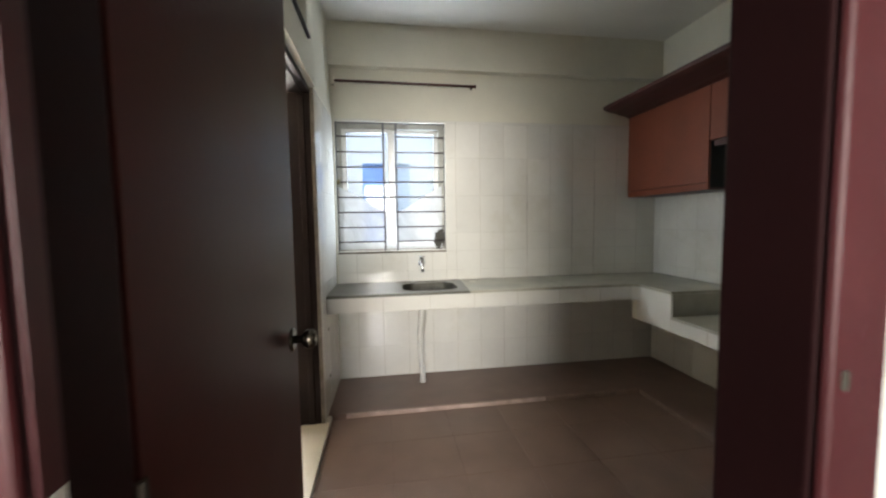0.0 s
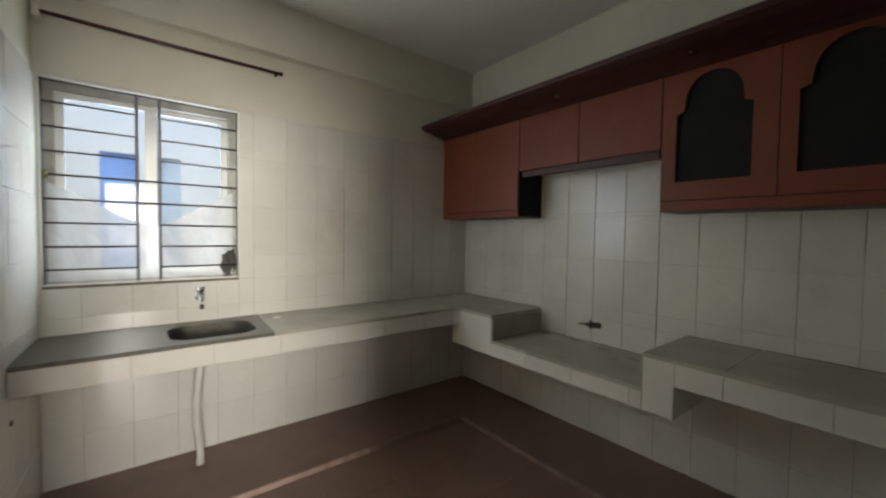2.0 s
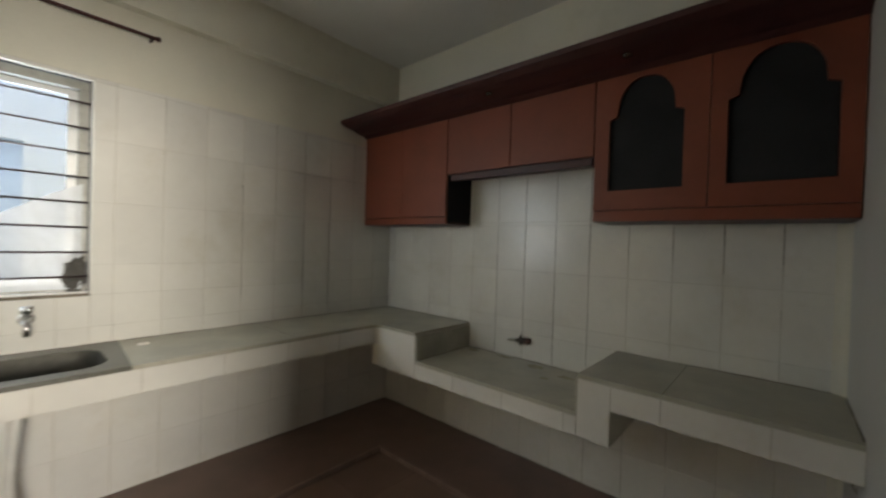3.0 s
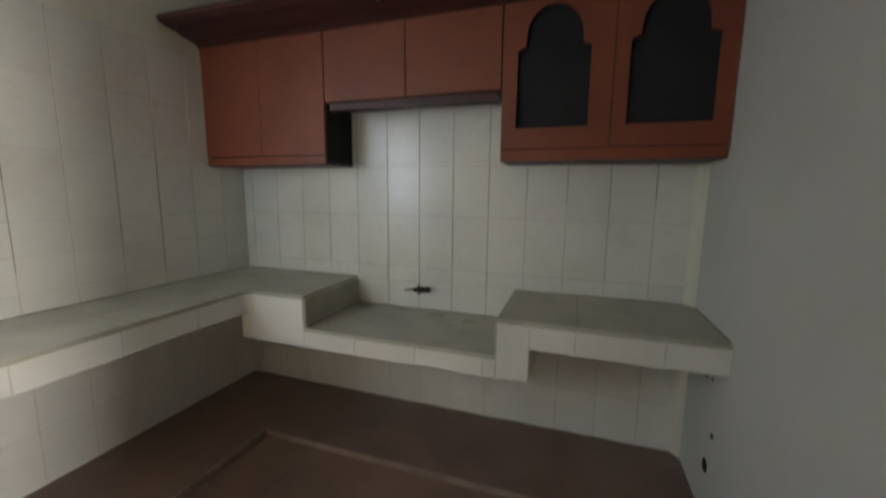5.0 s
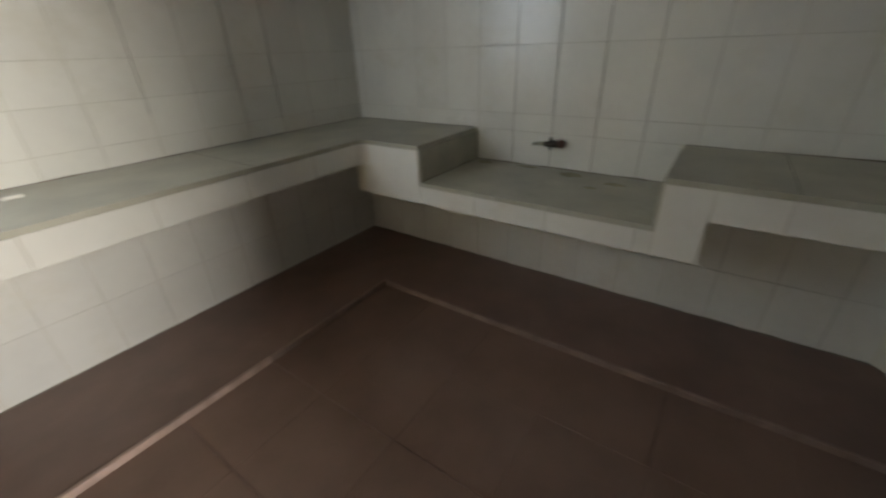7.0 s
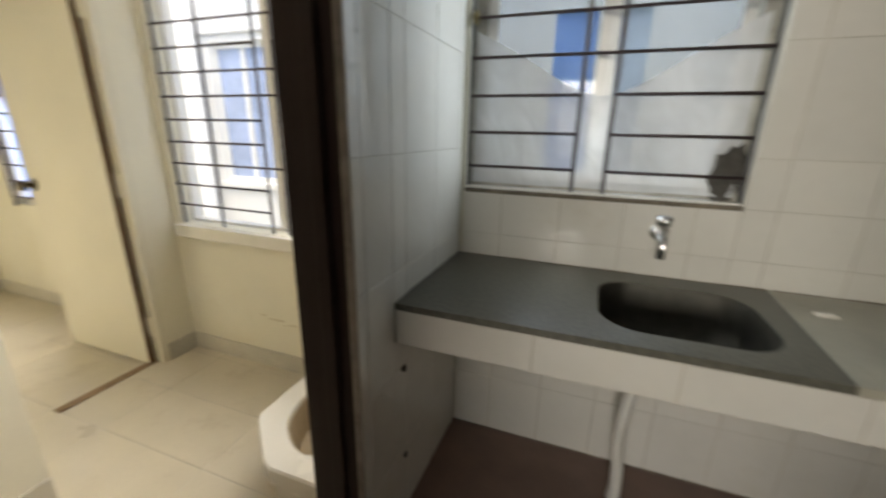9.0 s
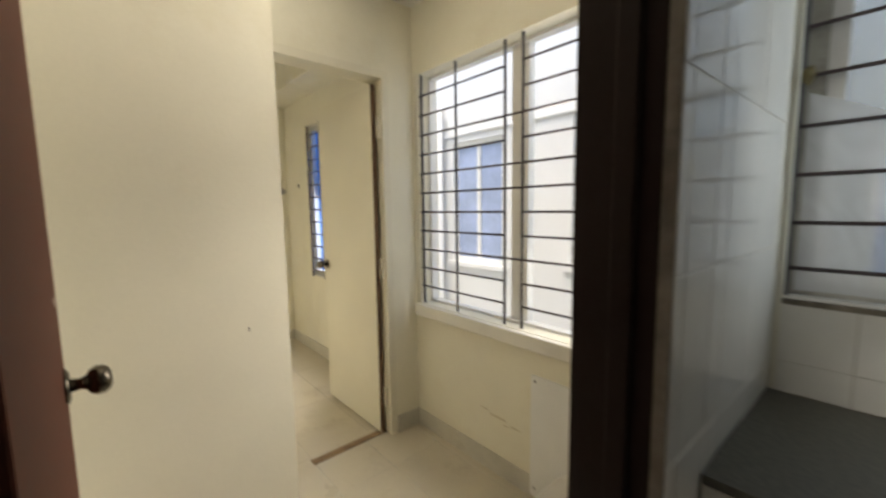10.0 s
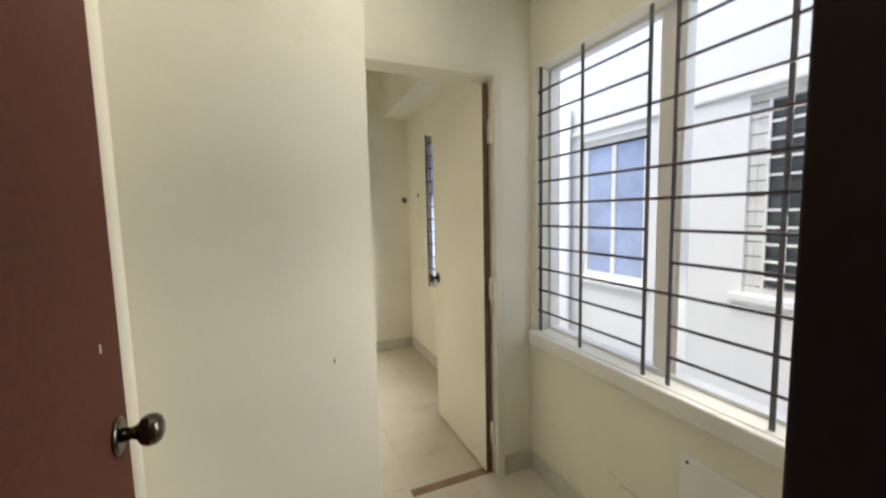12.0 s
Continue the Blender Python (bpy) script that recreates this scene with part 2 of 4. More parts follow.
def tinted(name, tint):
    """Tinted glass: it dims and colours what is seen through it and mirrors a little."""
    m = bpy.data.materials.new(name)
    m.use_nodes = True
    nt = m.node_tree
    nt.nodes.remove(nt.nodes["Principled BSDF"])
    tr = nt.nodes.new("ShaderNodeBsdfTransparent")
    tr.inputs["Color"].default_value = (*tint, 1)
    gl = nt.nodes.new("ShaderNodeBsdfGlossy")
    gl.inputs["Roughness"].default_value = 0.02
    mx = nt.nodes.new("ShaderNodeMixShader")
    mx.inputs["Fac"].default_value = 0.02
    nt.links.new(tr.outputs[0], mx.inputs[1])
    nt.links.new(gl.outputs[0], mx.inputs[2])
    nt.links.new(mx.outputs[0], nt.nodes["Material Output"].inputs["Surface"])
    return m


# tint deepened to hold down the brightness of the view outside
GLASS = tinted("blue_tinted_glass", (0.58, 0.62, 0.65))
GLASS_BLUE = tinted("deep_blue_glass", (0.36, 0.58, 0.95))
PLASTIC = clear("translucent_plastic", (0.80, 0.84, 0.88), 0.4, 0.62)


# ---- mesh helpers ----
def box(bm, x0, x1, y0, y1, z0, z1, bevel=0.0):
    vs = [bm.verts.new((x, y, z)) for x in (x0, x1) for y in (y0, y1) for z in (z0, z1)]
    fs = [bm.faces.new([vs[i] for i in q]) for q in
          ((0, 1, 3, 2), (4, 6, 7, 5), (0, 4, 5, 1), (2, 3, 7, 6), (0, 2, 6, 4), (1, 5, 7, 3))]
    if bevel:
        es = list({e for f in fs for e in f.edges})
        bmesh.ops.bevel(bm, geom=es, offset=bevel, segments=2, affect='EDGES', profile=0.5)


def tube(bm, pts, r, seg=10, cap=True):
    """A round bar along a list of points."""
    rings = []
    pts = [Vector(p) for p in pts]
    for i, p in enumerate(pts):
        d = (pts[min(i + 1, len(pts) - 1)] - pts[max(i - 1, 0)]).normalized()
        up = Vector((0, 0, 1)) if abs(d.z) < 0.9 else Vector((1, 0, 0))
        a = d.cross(up).normalized()
        b = d.cross(a)
        rr = r[i] if isinstance(r, (list, tuple)) else r
        rings.append([bm.verts.new(p + rr * (math.cos(k * math.tau / seg) * a + math.sin(k * math.tau / seg) * b)) for k in range(seg)])
    for r0, r1 in zip(rings, rings[1:]):
        for k in range(seg):
            f = bm.faces.new((r0[k], r0[(k + 1) % seg], r1[(k + 1) % seg], r1[k]))
            f.smooth = True
    if cap:
        bm.faces.new(rings[0])
        bm.faces.new(list(reversed(rings[-1])))


def prism(bm, outline, place, lo, hi):
    """A polygon given in two axes, drawn out along the third: place(u, v, w) gives the point."""
    a = [bm.verts.new(place(u, v, lo)) for u, v in outline]
    b = [bm.verts.new(place(u, v, hi)) for u, v in outline]
    n = len(outline)
    bm.faces.new(a)
    bm.faces.new(list(reversed(b)))
    for i in range(n):
        bm.faces.new((a[i], b[i], b[(i + 1) % n], a[(i + 1) % n]))


def part(name, bm, material, parent=None, label=""):
    bmesh.ops.recalc_face_normals(bm, faces=bm.faces)
    me = bpy.data.meshes.new(name)
    bm.to_mesh(me)
    bm.free()
    me.materials.append(material)
    ob = new(name, me)
    if parent:
        ob.parent = parent
    if label:
        tagged(ob, label)
    return ob


def boxed(name, material, parent, *dims, bevel=0.0, label=""):
    bm = bmesh.new()
    box(bm, *dims, bevel)
    return part(name, bm, material, parent, label)


def thing(name, at, label, category, group=""):
    e = new(name)
    e.location = at
    e.empty_display_size = 0.1
    return tagged(e, label, category, group)


def holed(axis, near, far, u0, u1, z0, z1, holes):
    """The mesh of a wall with real openings. axis: the one across the wall; holes: (u0, u1, z0, z1)."""
    us = sorted({u0, u1, *(h[0] for h in holes), *(h[1] for h in holes)})
    zs = sorted({z0, z1, *(h[2] for h in holes), *(h[3] for h in holes)})
    bm = bmesh.new()
    verts = {}

    def vert(d, u, z):
        if (d, u, z) not in verts:
            verts[d, u, z] = bm.verts.new((d, u, z) if axis == "x" else (u, d, z))
        return verts[d, u, z]

    def solid(i, j):
        if not (0 <= i < len(us) - 1 and 0 <= j < len(zs) - 1):
            return False
        u, z = (us[i] + us[i + 1]) / 2, (zs[j] + zs[j + 1]) / 2
        return not any(h[0] < u < h[1] and h[2] < z < h[3] for h in holes)

    for i in range(len(us) - 1):
        for j in range(len(zs) - 1):
            if not solid(i, j):
                continue
            a, b, c, d = us[i], us[i + 1], zs[j], zs[j + 1]
            for s in (near, far):
                bm.faces.new([vert(s, *p) for p in ((a, c), (b, c), (b, d), (a, d))])
            for di, dj, p, q in ((-1, 0, (a, c), (a, d)), (1, 0, (b, c), (b, d)), (0, -1, (a, c), (b, c)), (0, 1, (a, d), (b, d))):
                if not solid(i + di, j + dj):
                    bm.faces.new((vert(near, *p), vert(near, *q), vert(far, *q), vert(far, *p)))
    return bm


def wall(name, axis, near, far, u0, u1, z0, z1, holes, material, label):
    return tagged(part(name, holed(axis, near, far, u0, u1, z0, z1, holes), material, label=label), category="wall", kind="structure")


def slab(name, material, label, category, *dims):
    return tagged(boxed(name, material, None, *dims), label, category, kind="structure")


# ---- plan ----
W, L = 2.948, 2.895          # kitchen inside, west wall at x = 0, south wall at y = 0
TOP = 2.95
KWIN = (0.008, 0.933, 1.087, 2.185)
UN = 2.915                   # utility's window wall
UWIN = (-1.65, -0.28, 0.785, 2.12)
FARN = 2.95
FWIN = (-3.32, -2.55, 0.75, 2.10)
SHAFT = 4.3                  # face of the building opposite

# ---- structure ----
wall_north = wall("wall_north", "y", L, L + 0.15, -0.1, W + 0.15, -0.1, TOP, [KWIN], PLASTER, "off-white plastered kitchen wall with a window opening")
wall_east = wall("wall_east", "x", W, W + 0.15, -0.115, L, -0.1, TOP, [], PLASTER, "off-white plastered kitchen wall behind wall cabinets")
wall_south = wall("wall_south", "y", -0.115, 0.0, -1.5, W, -0.1, TOP, [(0.06, 0.88, -0.1, 2.11)], SOUTH_PAINT, "plain greyish white painted wall with the entrance opening")
wall_west = wall("wall_west", "x", -0.2, -0.016, 0.0, 2.152, -0.1, TOP, [(1.30, 2.152, -0.1, 2.205), (1.5, 1.93, 2.40, 2.72)], PLASTER, "off-white wall between kitchen and utility with a doorway")
bm = bmesh.new()
prism(bm, [(-0.2, 2.152), (-0.0365, 2.152), (-0.0145, L), (-0.2, L)], lambda u, v, w: (u, v, w), -0.1, TOP)
wall_pier = tagged(part("wall_pier", bm, PLASTER), "narrow tiled wall between the doorway and the kitchen window", "wall", kind="structure")
ceiling = slab("ceiling", CEILING, "dull white painted kitchen ceiling", "ceiling", -0.2, W + 0.15, -0.115, L + 0.15, TOP, TOP + 0.12)
beam = slab("beam", PLASTER, "plastered beam along the top of the window wall", "beam", -0.016, W, L - 0.07, L, 2.61, TOP)

wall_utility_north = wall("wall_utility_north", "y", UN, UN + 0.15, -1.695, -0.1, -0.1, TOP, [UWIN], CREAM, "cream painted utility wall with a wide grilled window")
wall_utility_south = wall("wall_utility_south", "y", 1.17, 1.30, -1.215, -0.2, -0.1, TOP, [], CREAM, "cream painted wall behind the open utility door")
wall_utility_block = wall("wall_utility_block", "x", -1.695, -1.215, 1.17, 1.968, -0.1, TOP, [], CREAM, "cream painted projecting wall with a sharp corner")
wall_utility_west = wall("wall_utility_west", "x", -1.815, -1.695, 1.17, FARN, -0.1, TOP, [(1.972, 2.745, -0.1, 2.11)], CREAM, "cream painted wall with the washroom doorway")
wall_washroom_north = wall("wall_washroom_north", "y", FARN, FARN + 0.12, -4.0, -1.815, -0.1, TOP, [FWIN], CREAM, "cream painted washroom wall with a small window")
wall_washroom_west = wall("wall_washroom_west", "x", -4.0, -3.88, 1.17, FARN, -0.1, TOP, [], CREAM, "cream painted far washroom wall")
wall_washroom_south = wall("wall_washroom_south", "y", 1.17, 1.29, -3.88, -1.815, -0.1, TOP, [], CREAM, "cream painted washroom side wall")
ceiling_utility = slab("ceiling_utility", CREAM, "cream painted utility and washroom ceiling", "ceiling", -4.0, -0.2, 1.17, FARN + 0.12, TOP, TOP + 0.12)
bm = bmesh.new()
prism(bm, [(-1.695, 2.72), (-1.51, 2.72), (-1.51, 1.30), (-0.2, 1.30), (-0.2, UN), (-1.695, UN)], lambda u, v, w: (u, v, w), 2.50, 2.62)
loft_slab = tagged(part("loft_slab", bm, HALL_WHITE), "white painted loft slab under the utility ceiling with a gap beside the wall", "ceiling slab", kind="structure")

# hall outside the entrance; its window opening is assumed, to seat the fill lamp
wall_hall_west = wall("wall_hall_west", "x", -1.62, -1.5, -3.5, 0.0, -0.1, TOP, [], HALL_WHITE, "plain white hall wall")
wall_hall_east = wall("wall_hall_east", "x", W, W + 0.12, -3.5, -0.115, -0.1, TOP, [], HALL_WHITE, "plain white hall wall")
wall_hall_south = wall("wall_hall_south", "y", -3.62, -3.5, -1.62, W + 0.12, -0.1, TOP, [(-0.7, 0.6, 0.92, 2.28)], HALL_WHITE, "unseen white hall wall with an assumed window opening")
ceiling_hall = slab("ceiling_hall", CEILING, "plain white hall ceiling", "ceiling", -1.62, W + 0.12, -3.62, -0.115, TOP, TOP + 0.12)
floor_hall = slab("floor_hall", MARBLE, "pale tiled hall floor", "floor", -1.62, W + 0.12, -3.62, -0.115, -0.12, -0.02)

floor = slab("floor", FLOOR_GROUT, "brown tiled kitchen floor", "floor", -0.03, W, -0.115, L, -0.14, -0.033)
floor_utility = slab("floor_utility", SKIRT, "pale tiled utility and washroom floor", "floor", -4.0, 0.0, 1.17, FARN, -0.12, -0.006)

# raised plinth under the counters, with a pale edge whose tones carry light and shade
bm = bmesh.new()
prism(bm, [(-0.03, 2.262), (2.372, 2.262), (2.372, 0), (W, 0), (W, L), (-0.03, L)], lambda u, v, w: (u, v, w), -0.033, 0.0)
plinth = tagged(part("plinth", bm, PLINTH), "low brown stone plinth under the counters", "plinth", kind="structure")
bm = bmesh.new()
box(bm, 0.10, 1.58, 2.245, 2.264, -0.03, 0.004, 0.004)
part("nosing", bm, NOSING_LIT, plinth, "pale edge strip, its tone set by the light on it")
bm = bmesh.new()
box(bm, 1.582, 2.372, 2.245, 2.263, -0.03, 0.0035, 0.004)
part("nosing", bm, NOSING_SHADED, plinth, "brown edge strip, toned down where less lit")
bm = bmesh.new()
box(bm, 2.358, 2.372, 0.0, 2.245, -0.03, 0.003, 0.004)
part("nosing", bm, NOSING_SHADED, plinth, "pale edge strip, its tone set by the light on it")

# threshold between kitchen and utility
slab("threshold", MARBLE, "pale stone threshold in the utility doorway", "threshold", -0.2, -0.002, 1.302, 2.150, -0.05, 0.004)
slab("threshold_washroom", THRESH, "worn brown threshold strip at the washroom door", "threshold", -1.785, -1.74, 2.24, 2.70, -0.02, 0.006)


# ---- doors ----
def door_frame(name, label, place, u0, u1, top, depth0, depth1, face, material, stop=True):
    """Two jambs and a head, with or without a stop; place(u, d, z) gives the point."""
    f = tagged(thing(name, (0, 0, 0), label, "door frame"), kind="structure")

    def piece(pn, a, b, z0, z1, d0=depth0, d1=depth1):
        bm = bmesh.new()
        p, q = Vector(place(a, d0, z0)), Vector(place(b, d1, z1))
        box(bm, min(p.x, q.x), max(p.x, q.x), min(p.y, q.y), max(p.y, q.y), z0, z1, 0.004)
        return part(pn, bm, material, f)

    piece("jamb", u0 - face, u0, -0.02, top)
    piece("jamb", u1, u1 + face, -0.02, top)
    piece("head", u0 - face, u1 + face, top, top + face)
    if stop:
        mid = (depth0 + depth1) / 2
        piece("door_stop", u0, u0 + 0.012, 0.005, top - 0.012, mid, mid + 0.04)
        piece("door_stop", u1 - 0.012, u1, 0.005, top - 0.012, mid, mid + 0.04)
        piece("door_stop", u0, u1, top - 0.012, top, mid, mid + 0.04)
    return f


frame_entry = door_frame("door_frame_entrance", "maroon painted wooden frame of the kitchen entrance", lambda u, d, z: (u, d, z), 0.105, 0.842, 2.07, -0.119, 0.003, 0.042, FRAME_SHADED, stop=False)
frame_utility = door_frame("door_frame_utility", "dark brown wooden frame of the utility doorway", lambda u, d, z: (d, u, z), 1.333, 2.150, 2.17, -0.2045, -0.052, 0.033, FRAME_DARK)

boxed("mortar_joint", GREY_MORTAR, frame_utility, -0.0515, -0.0295, 2.1488, 2.1518, 0.004, 2.17, label="grey mortar between frame and tiles")

# flat moulding on the hall side of the entrance
for a, b in ((0.028, 0.103), (0.844, 0.919)):
    boxed("moulding", FRAME_RED, frame_entry, a, b, -0.133, -0.1195, -0.02, 2.13, bevel=0.006)
# brighter maroon strip stands for the lit outer edge of the left jamb
boxed("lit_edge", FRAME_RED, frame_entry, 0.1052, 0.1085, -0.1185, -0.092, -0.02, 2.069, bevel=0.001, label="maroon band for the lit edge of the jamb")
boxed("moulding", FRAME_RED, frame_entry, 0.028, 0.919, -0.135, -0.1195, 2.13, 2.205, bevel=0.004)
boxed("strike_plate", STEEL, frame_entry, 0.858, 0.868, -0.1352, -0.1332, 1.168, 1.19, bevel=0.001, label="small pale metal plate")
boxed("worn_patch", PVC, frame_entry, 0.1086, 0.1096, -0.117, -0.094, 0.98, 1.13, bevel=0.0003, label="pale patch of bare wood")


def knob(parent, at, out):
    """A round door knob on a rose; out: the way it sticks out."""
    bm = bmesh.new()
    o, d = Vector(at), Vector(out).normalized()
    tube(bm, [o, o + d * 0.004, o + d * 0.008], [0.034, 0.034, 0.026], 20)
    part("rose", bm, KNOB, parent, "round tarnished metal rose")
    bm = bmesh.new()
    prof = [(0.006, 0.013), (0.022, 0.011), (0.03, 0.014), (0.036, 0.024), (0.046, 0.029), (0.058, 0.028), (0.066, 0.022), (0.07, 0.012)]
    tube(bm, [o + d * a for a, _ in prof], [r for _, r in prof], 20)
    part("knob", bm, KNOB, parent, "round tarnished metal knob")


def plain_leaf(name, material, label, hinge, way, width, thick, height, z0=0.01):
    """A flush leaf from its hinge line along way."""
    d = Vector((*way, 0)).normalized()
    n = Vector((-d.y, d.x, 0))
    t = thing(name, (hinge[0], hinge[1], z0), label, "door")
    bm = bmesh.new()
    box(bm, 0, width, -thick, 0, 0, height, 0.003)
    leaf = part("leaf", bm, material, t)
    leaf.matrix_local = Matrix(((d.x, n.x, 0, 0), (d.y, n.y, 0, 0), (0, 0, 1, 0), (0, 0, 0, 1)))
    return t, d, n


# entrance leaf stands open along the west side
door_entry, d, n = plain_leaf("door_entrance", MAROON, "open glossy dark maroon kitchen door with a round knob", (0.068, 0.012), (0, 1), 0.748, 0.036, 2.05)
knob(door_entry, (0.036, 0.683, 1.005), (1, 0, 0))
knob(door_entry, (0.0, 0.683, 1.005), (-1, 0, 0))
door_entry.rotation_euler = (0, 0, radians(-1.1))
boxed("latch_plate", STEEL, door_entry, 0.006, 0.030, 0.7475, 0.7495, 0.93, 1.07, label="thin steel latch plate")
for z in (0.25, 1.0, 1.8):
    bm = bmesh.new()
    tube(bm, [(0.036, 0.0, z - 0.05), (0.036, 0.0, z + 0.05)], 0.007, 8)
    part("hinge", bm, BRASS_DARK, door_entry)

# utility leaf stands open into the utility
door_utility = thing("door_utility", (-0.178, 1.432, 0.012), "open dull brownish maroon utility door with scuffs", "door")
boxed("leaf", MAROON_MATT, door_utility, -0.725, 0.0, -0.034, 0.0, 0.0, 2.14, bevel=0.003)
boxed("paint_chip", PVC, door_utility, -0.632, -0.626, 0.0002, 0.0012, 1.178, 1.193, label="tiny pale paint chip")
door_utility.rotation_euler = (0, 0, radians(2.0))
knob(door_utility, (-0.665, 0.0, 1.012), (0, 1, 0))
for z in (0.25, 1.0, 1.85):
    bm = bmesh.new()
    tube(bm, [(0.004, 0.004, z - 0.05), (0.004, 0.004, z + 0.05)], 0.007, 8)
    part("hinge", bm, BRASS_DARK, door_utility)

# washroom leaf
door_washroom = thing("door_washroom", (-1.745, 2.69, 0.012), "open plain cream painted washroom door", "door")
wl = boxed("leaf", CREAM_DOOR, door_washroom, -0.68, 0.0, -0.032, 0.0, 0.0, 2.035, bevel=0.003)
for z in (0.22, 1.0, 1.8):
    boxed("hinge", CREAM_DOOR, door_washroom, -0.012, 0.032, -0.006, 0.010, z - 0.06, z + 0.06, bevel=0.002, label="cream painted hinge")
# bare edge, coloured dark to carry the shade of the hinge gap too
boxed("leaf_edge", LEAF_EDGE, door_washroom, 0.0005, 0.003, -0.031, -0.001, 0.002, 2.033, label="bare brown hinge edge, darkened for the gap")
knob(door_washroom, (-0.63, -0.032, 0.97), (0, -1, 0))
door_washroom.rotation_euler = (0, 0, radians(0.3))
frame_wash = tagged(thing("door_frame_washroom", (0, 0, 0), "cream painted washroom door frame", "door frame"), kind="structure")
boxed("jamb", CREAM_DOOR, frame_wash, -1.819, -1.691, 2.70, 2.745, -0.006, 2.11, bevel=0.003)
boxed("jamb", CREAM_DOOR, frame_wash, -1.819, -1.698, 1.972, 2.0, -0.006, 2.11, bevel=0.003)
boxed("head", CREAM_DOOR, frame_wash, -1.819, -1.691, 2.0, 2.70, 2.07, 2.11, bevel=0.003)


# ---- windows ----
def bar(parent, p, q, r, material, name="bar", square=False):
    bm = bmesh.new()
    if square:
        box(bm, min(p[0], q[0]) - r, max(p[0], q[0]) + r, min(p[1], q[1]) - r * 0.5, max(p[1], q[1]) + r * 0.5, min(p[2], q[2]) - r, max(p[2], q[2]) + r, 0.001)
    else:
        tube(bm, [p, q], r, 8)
    return part(name, bm, material, parent)


# kitchen window: two sliding sashes in a grey frame
x0, x1, z0, z1 = KWIN
window_1 = tagged(thing("window_1", (0, 0, 0), "sliding aluminium kitchen window with pale blue glass", "window"), kind="structure")
for dims in ((x0 + 0.001, x1 - 0.001, 2.945, 3.03, z0, z0 + 0.045), (x0 + 0.001, x1 - 0.001, 2.945, 3.03, z1 - 0.045, z1 - 0.001),
             (x0 + 0.001, x0 + 0.05, 2.945, 3.03, z0 + 0.045, z1 - 0.045), (x1 - 0.05, x1 - 0.001, 2.945, 3.03, z0 + 0.045, z1 - 0.045)):
    boxed("window_frame", ALU_GRIMY, window_1, *dims, bevel=0.003)
for k, (a, b, y) in enumerate(((x0 + 0.05, 0.482, 2.955), (0.464, x1 - 0.05, 2.99))):
    for dims in ((a, b, y, y + 0.025, z0 + 0.046, z0 + 0.09), (a, b, y, y + 0.025, z1 - 0.075, z1 - 0.046),
                 (a, a + 0.038, y, y + 0.025, z0 + 0.09, z1 - 0.075), (b - 0.038, b, y, y + 0.025, z0 + 0.09, z1 - 0.075)):
        boxed("sash", ALU, window_1, *dims, bevel=0.002)
    g = boxed("pane", GLASS, window_1, a + 0.038, b - 0.038, y + 0.010, y + 0.014, z0 + 0.09, z1 - 0.075)
    g.visible_shadow = False
boxed("window_sill", WHITE_SILL, window_1, x0 + 0.002, x1 - 0.002, L + 0.004, 2.944, z0 + 0.001, z0 + 0.016, bevel=0.003, label="grimy white window ledge")
boxed("ledge_edge", DIRT, window_1, x0 + 0.002, x1 - 0.002, L - 0.0105, L + 0.003, z0 - 0.006, z0 + 0.009, bevel=0.002, label="dark grimy edge of the ledge")

grille_k = thing("window_grille", (0, 0, 0), "rusty brown iron grille fixed inside the kitchen window", "window grille")
GY = 2.905
for z in (1.181, 1.305, 1.433, 1.560, 1.688, 1.812, 1.938, 2.066):
    long_bar = z in (1.560, 1.688)
    for a, b in (((x0 + 0.01, x1 - 0.01),) if long_bar else ((x0 + 0.01, 0.405), (0.512, x1 - 0.01))):
        bar(grille_k, (a, GY, z), (b, GY, z), 0.0055, IRON)
for x in (0.405, 0.512):
    bar(grille_k, (x, GY + 0.006, z0 + 0.012), (x, GY + 0.006, z1 - 0.004), 0.008, IRON_GREY, "upright", True)
for x in (x0 + 0.008, x1 - 0.008):
    bar(grille_k, (x, GY + 0.004, z0 + 0.012), (x, GY + 0.004, z1 - 0.004), 0.005, IRON_GREY, "upright", True)
for z in (z0 + 0.007, z1 - 0.007):
    bar(grille_k, (x0 + 0.008, GY + 0.004, z), (x1 - 0.008, GY + 0.004, z), 0.005, IRON_GREY, "rail", True)

# plastic sheet hung behind the bars, sagging in the middle
bm = bmesh.new()
cols, rows_n = 40, 24
grid = []
for i in range(cols + 1):
    u = i / cols
    x = x0 + 0.02 + u * (x1 - x0 - 0.05)
    top = 1.45 + 0.20 * abs(2 * u - 1.0) ** 1.6 + 0.02 * math.sin(u * 9)
    col = []
    for j in range(rows_n + 1):
        v = j / rows_n
        z = z0 + 0.03 + v * (top - z0 - 0.03)
        y = GY + 0.022 + 0.008 * math.sin(u * 17 + v * 3) * (1 - 0.5 * v) + 0.006 * noise.noise((u * 5, v * 4, 0.3))
        col.append(bm.verts.new((x, y, z)))
    grid.append(col)
for i in range(cols):
    for j in range(rows_n):
        f = bm.faces.new((grid[i][j], grid[i + 1][j], grid[i + 1][j + 1], grid[i][j + 1]))
        f.smooth = True
sheet = tagged(part("plastic_sheet", bm, PLASTIC), "cloudy translucent plastic sheet sagging behind the window bars", "plastic sheet")
sheet.visible_shadow = False

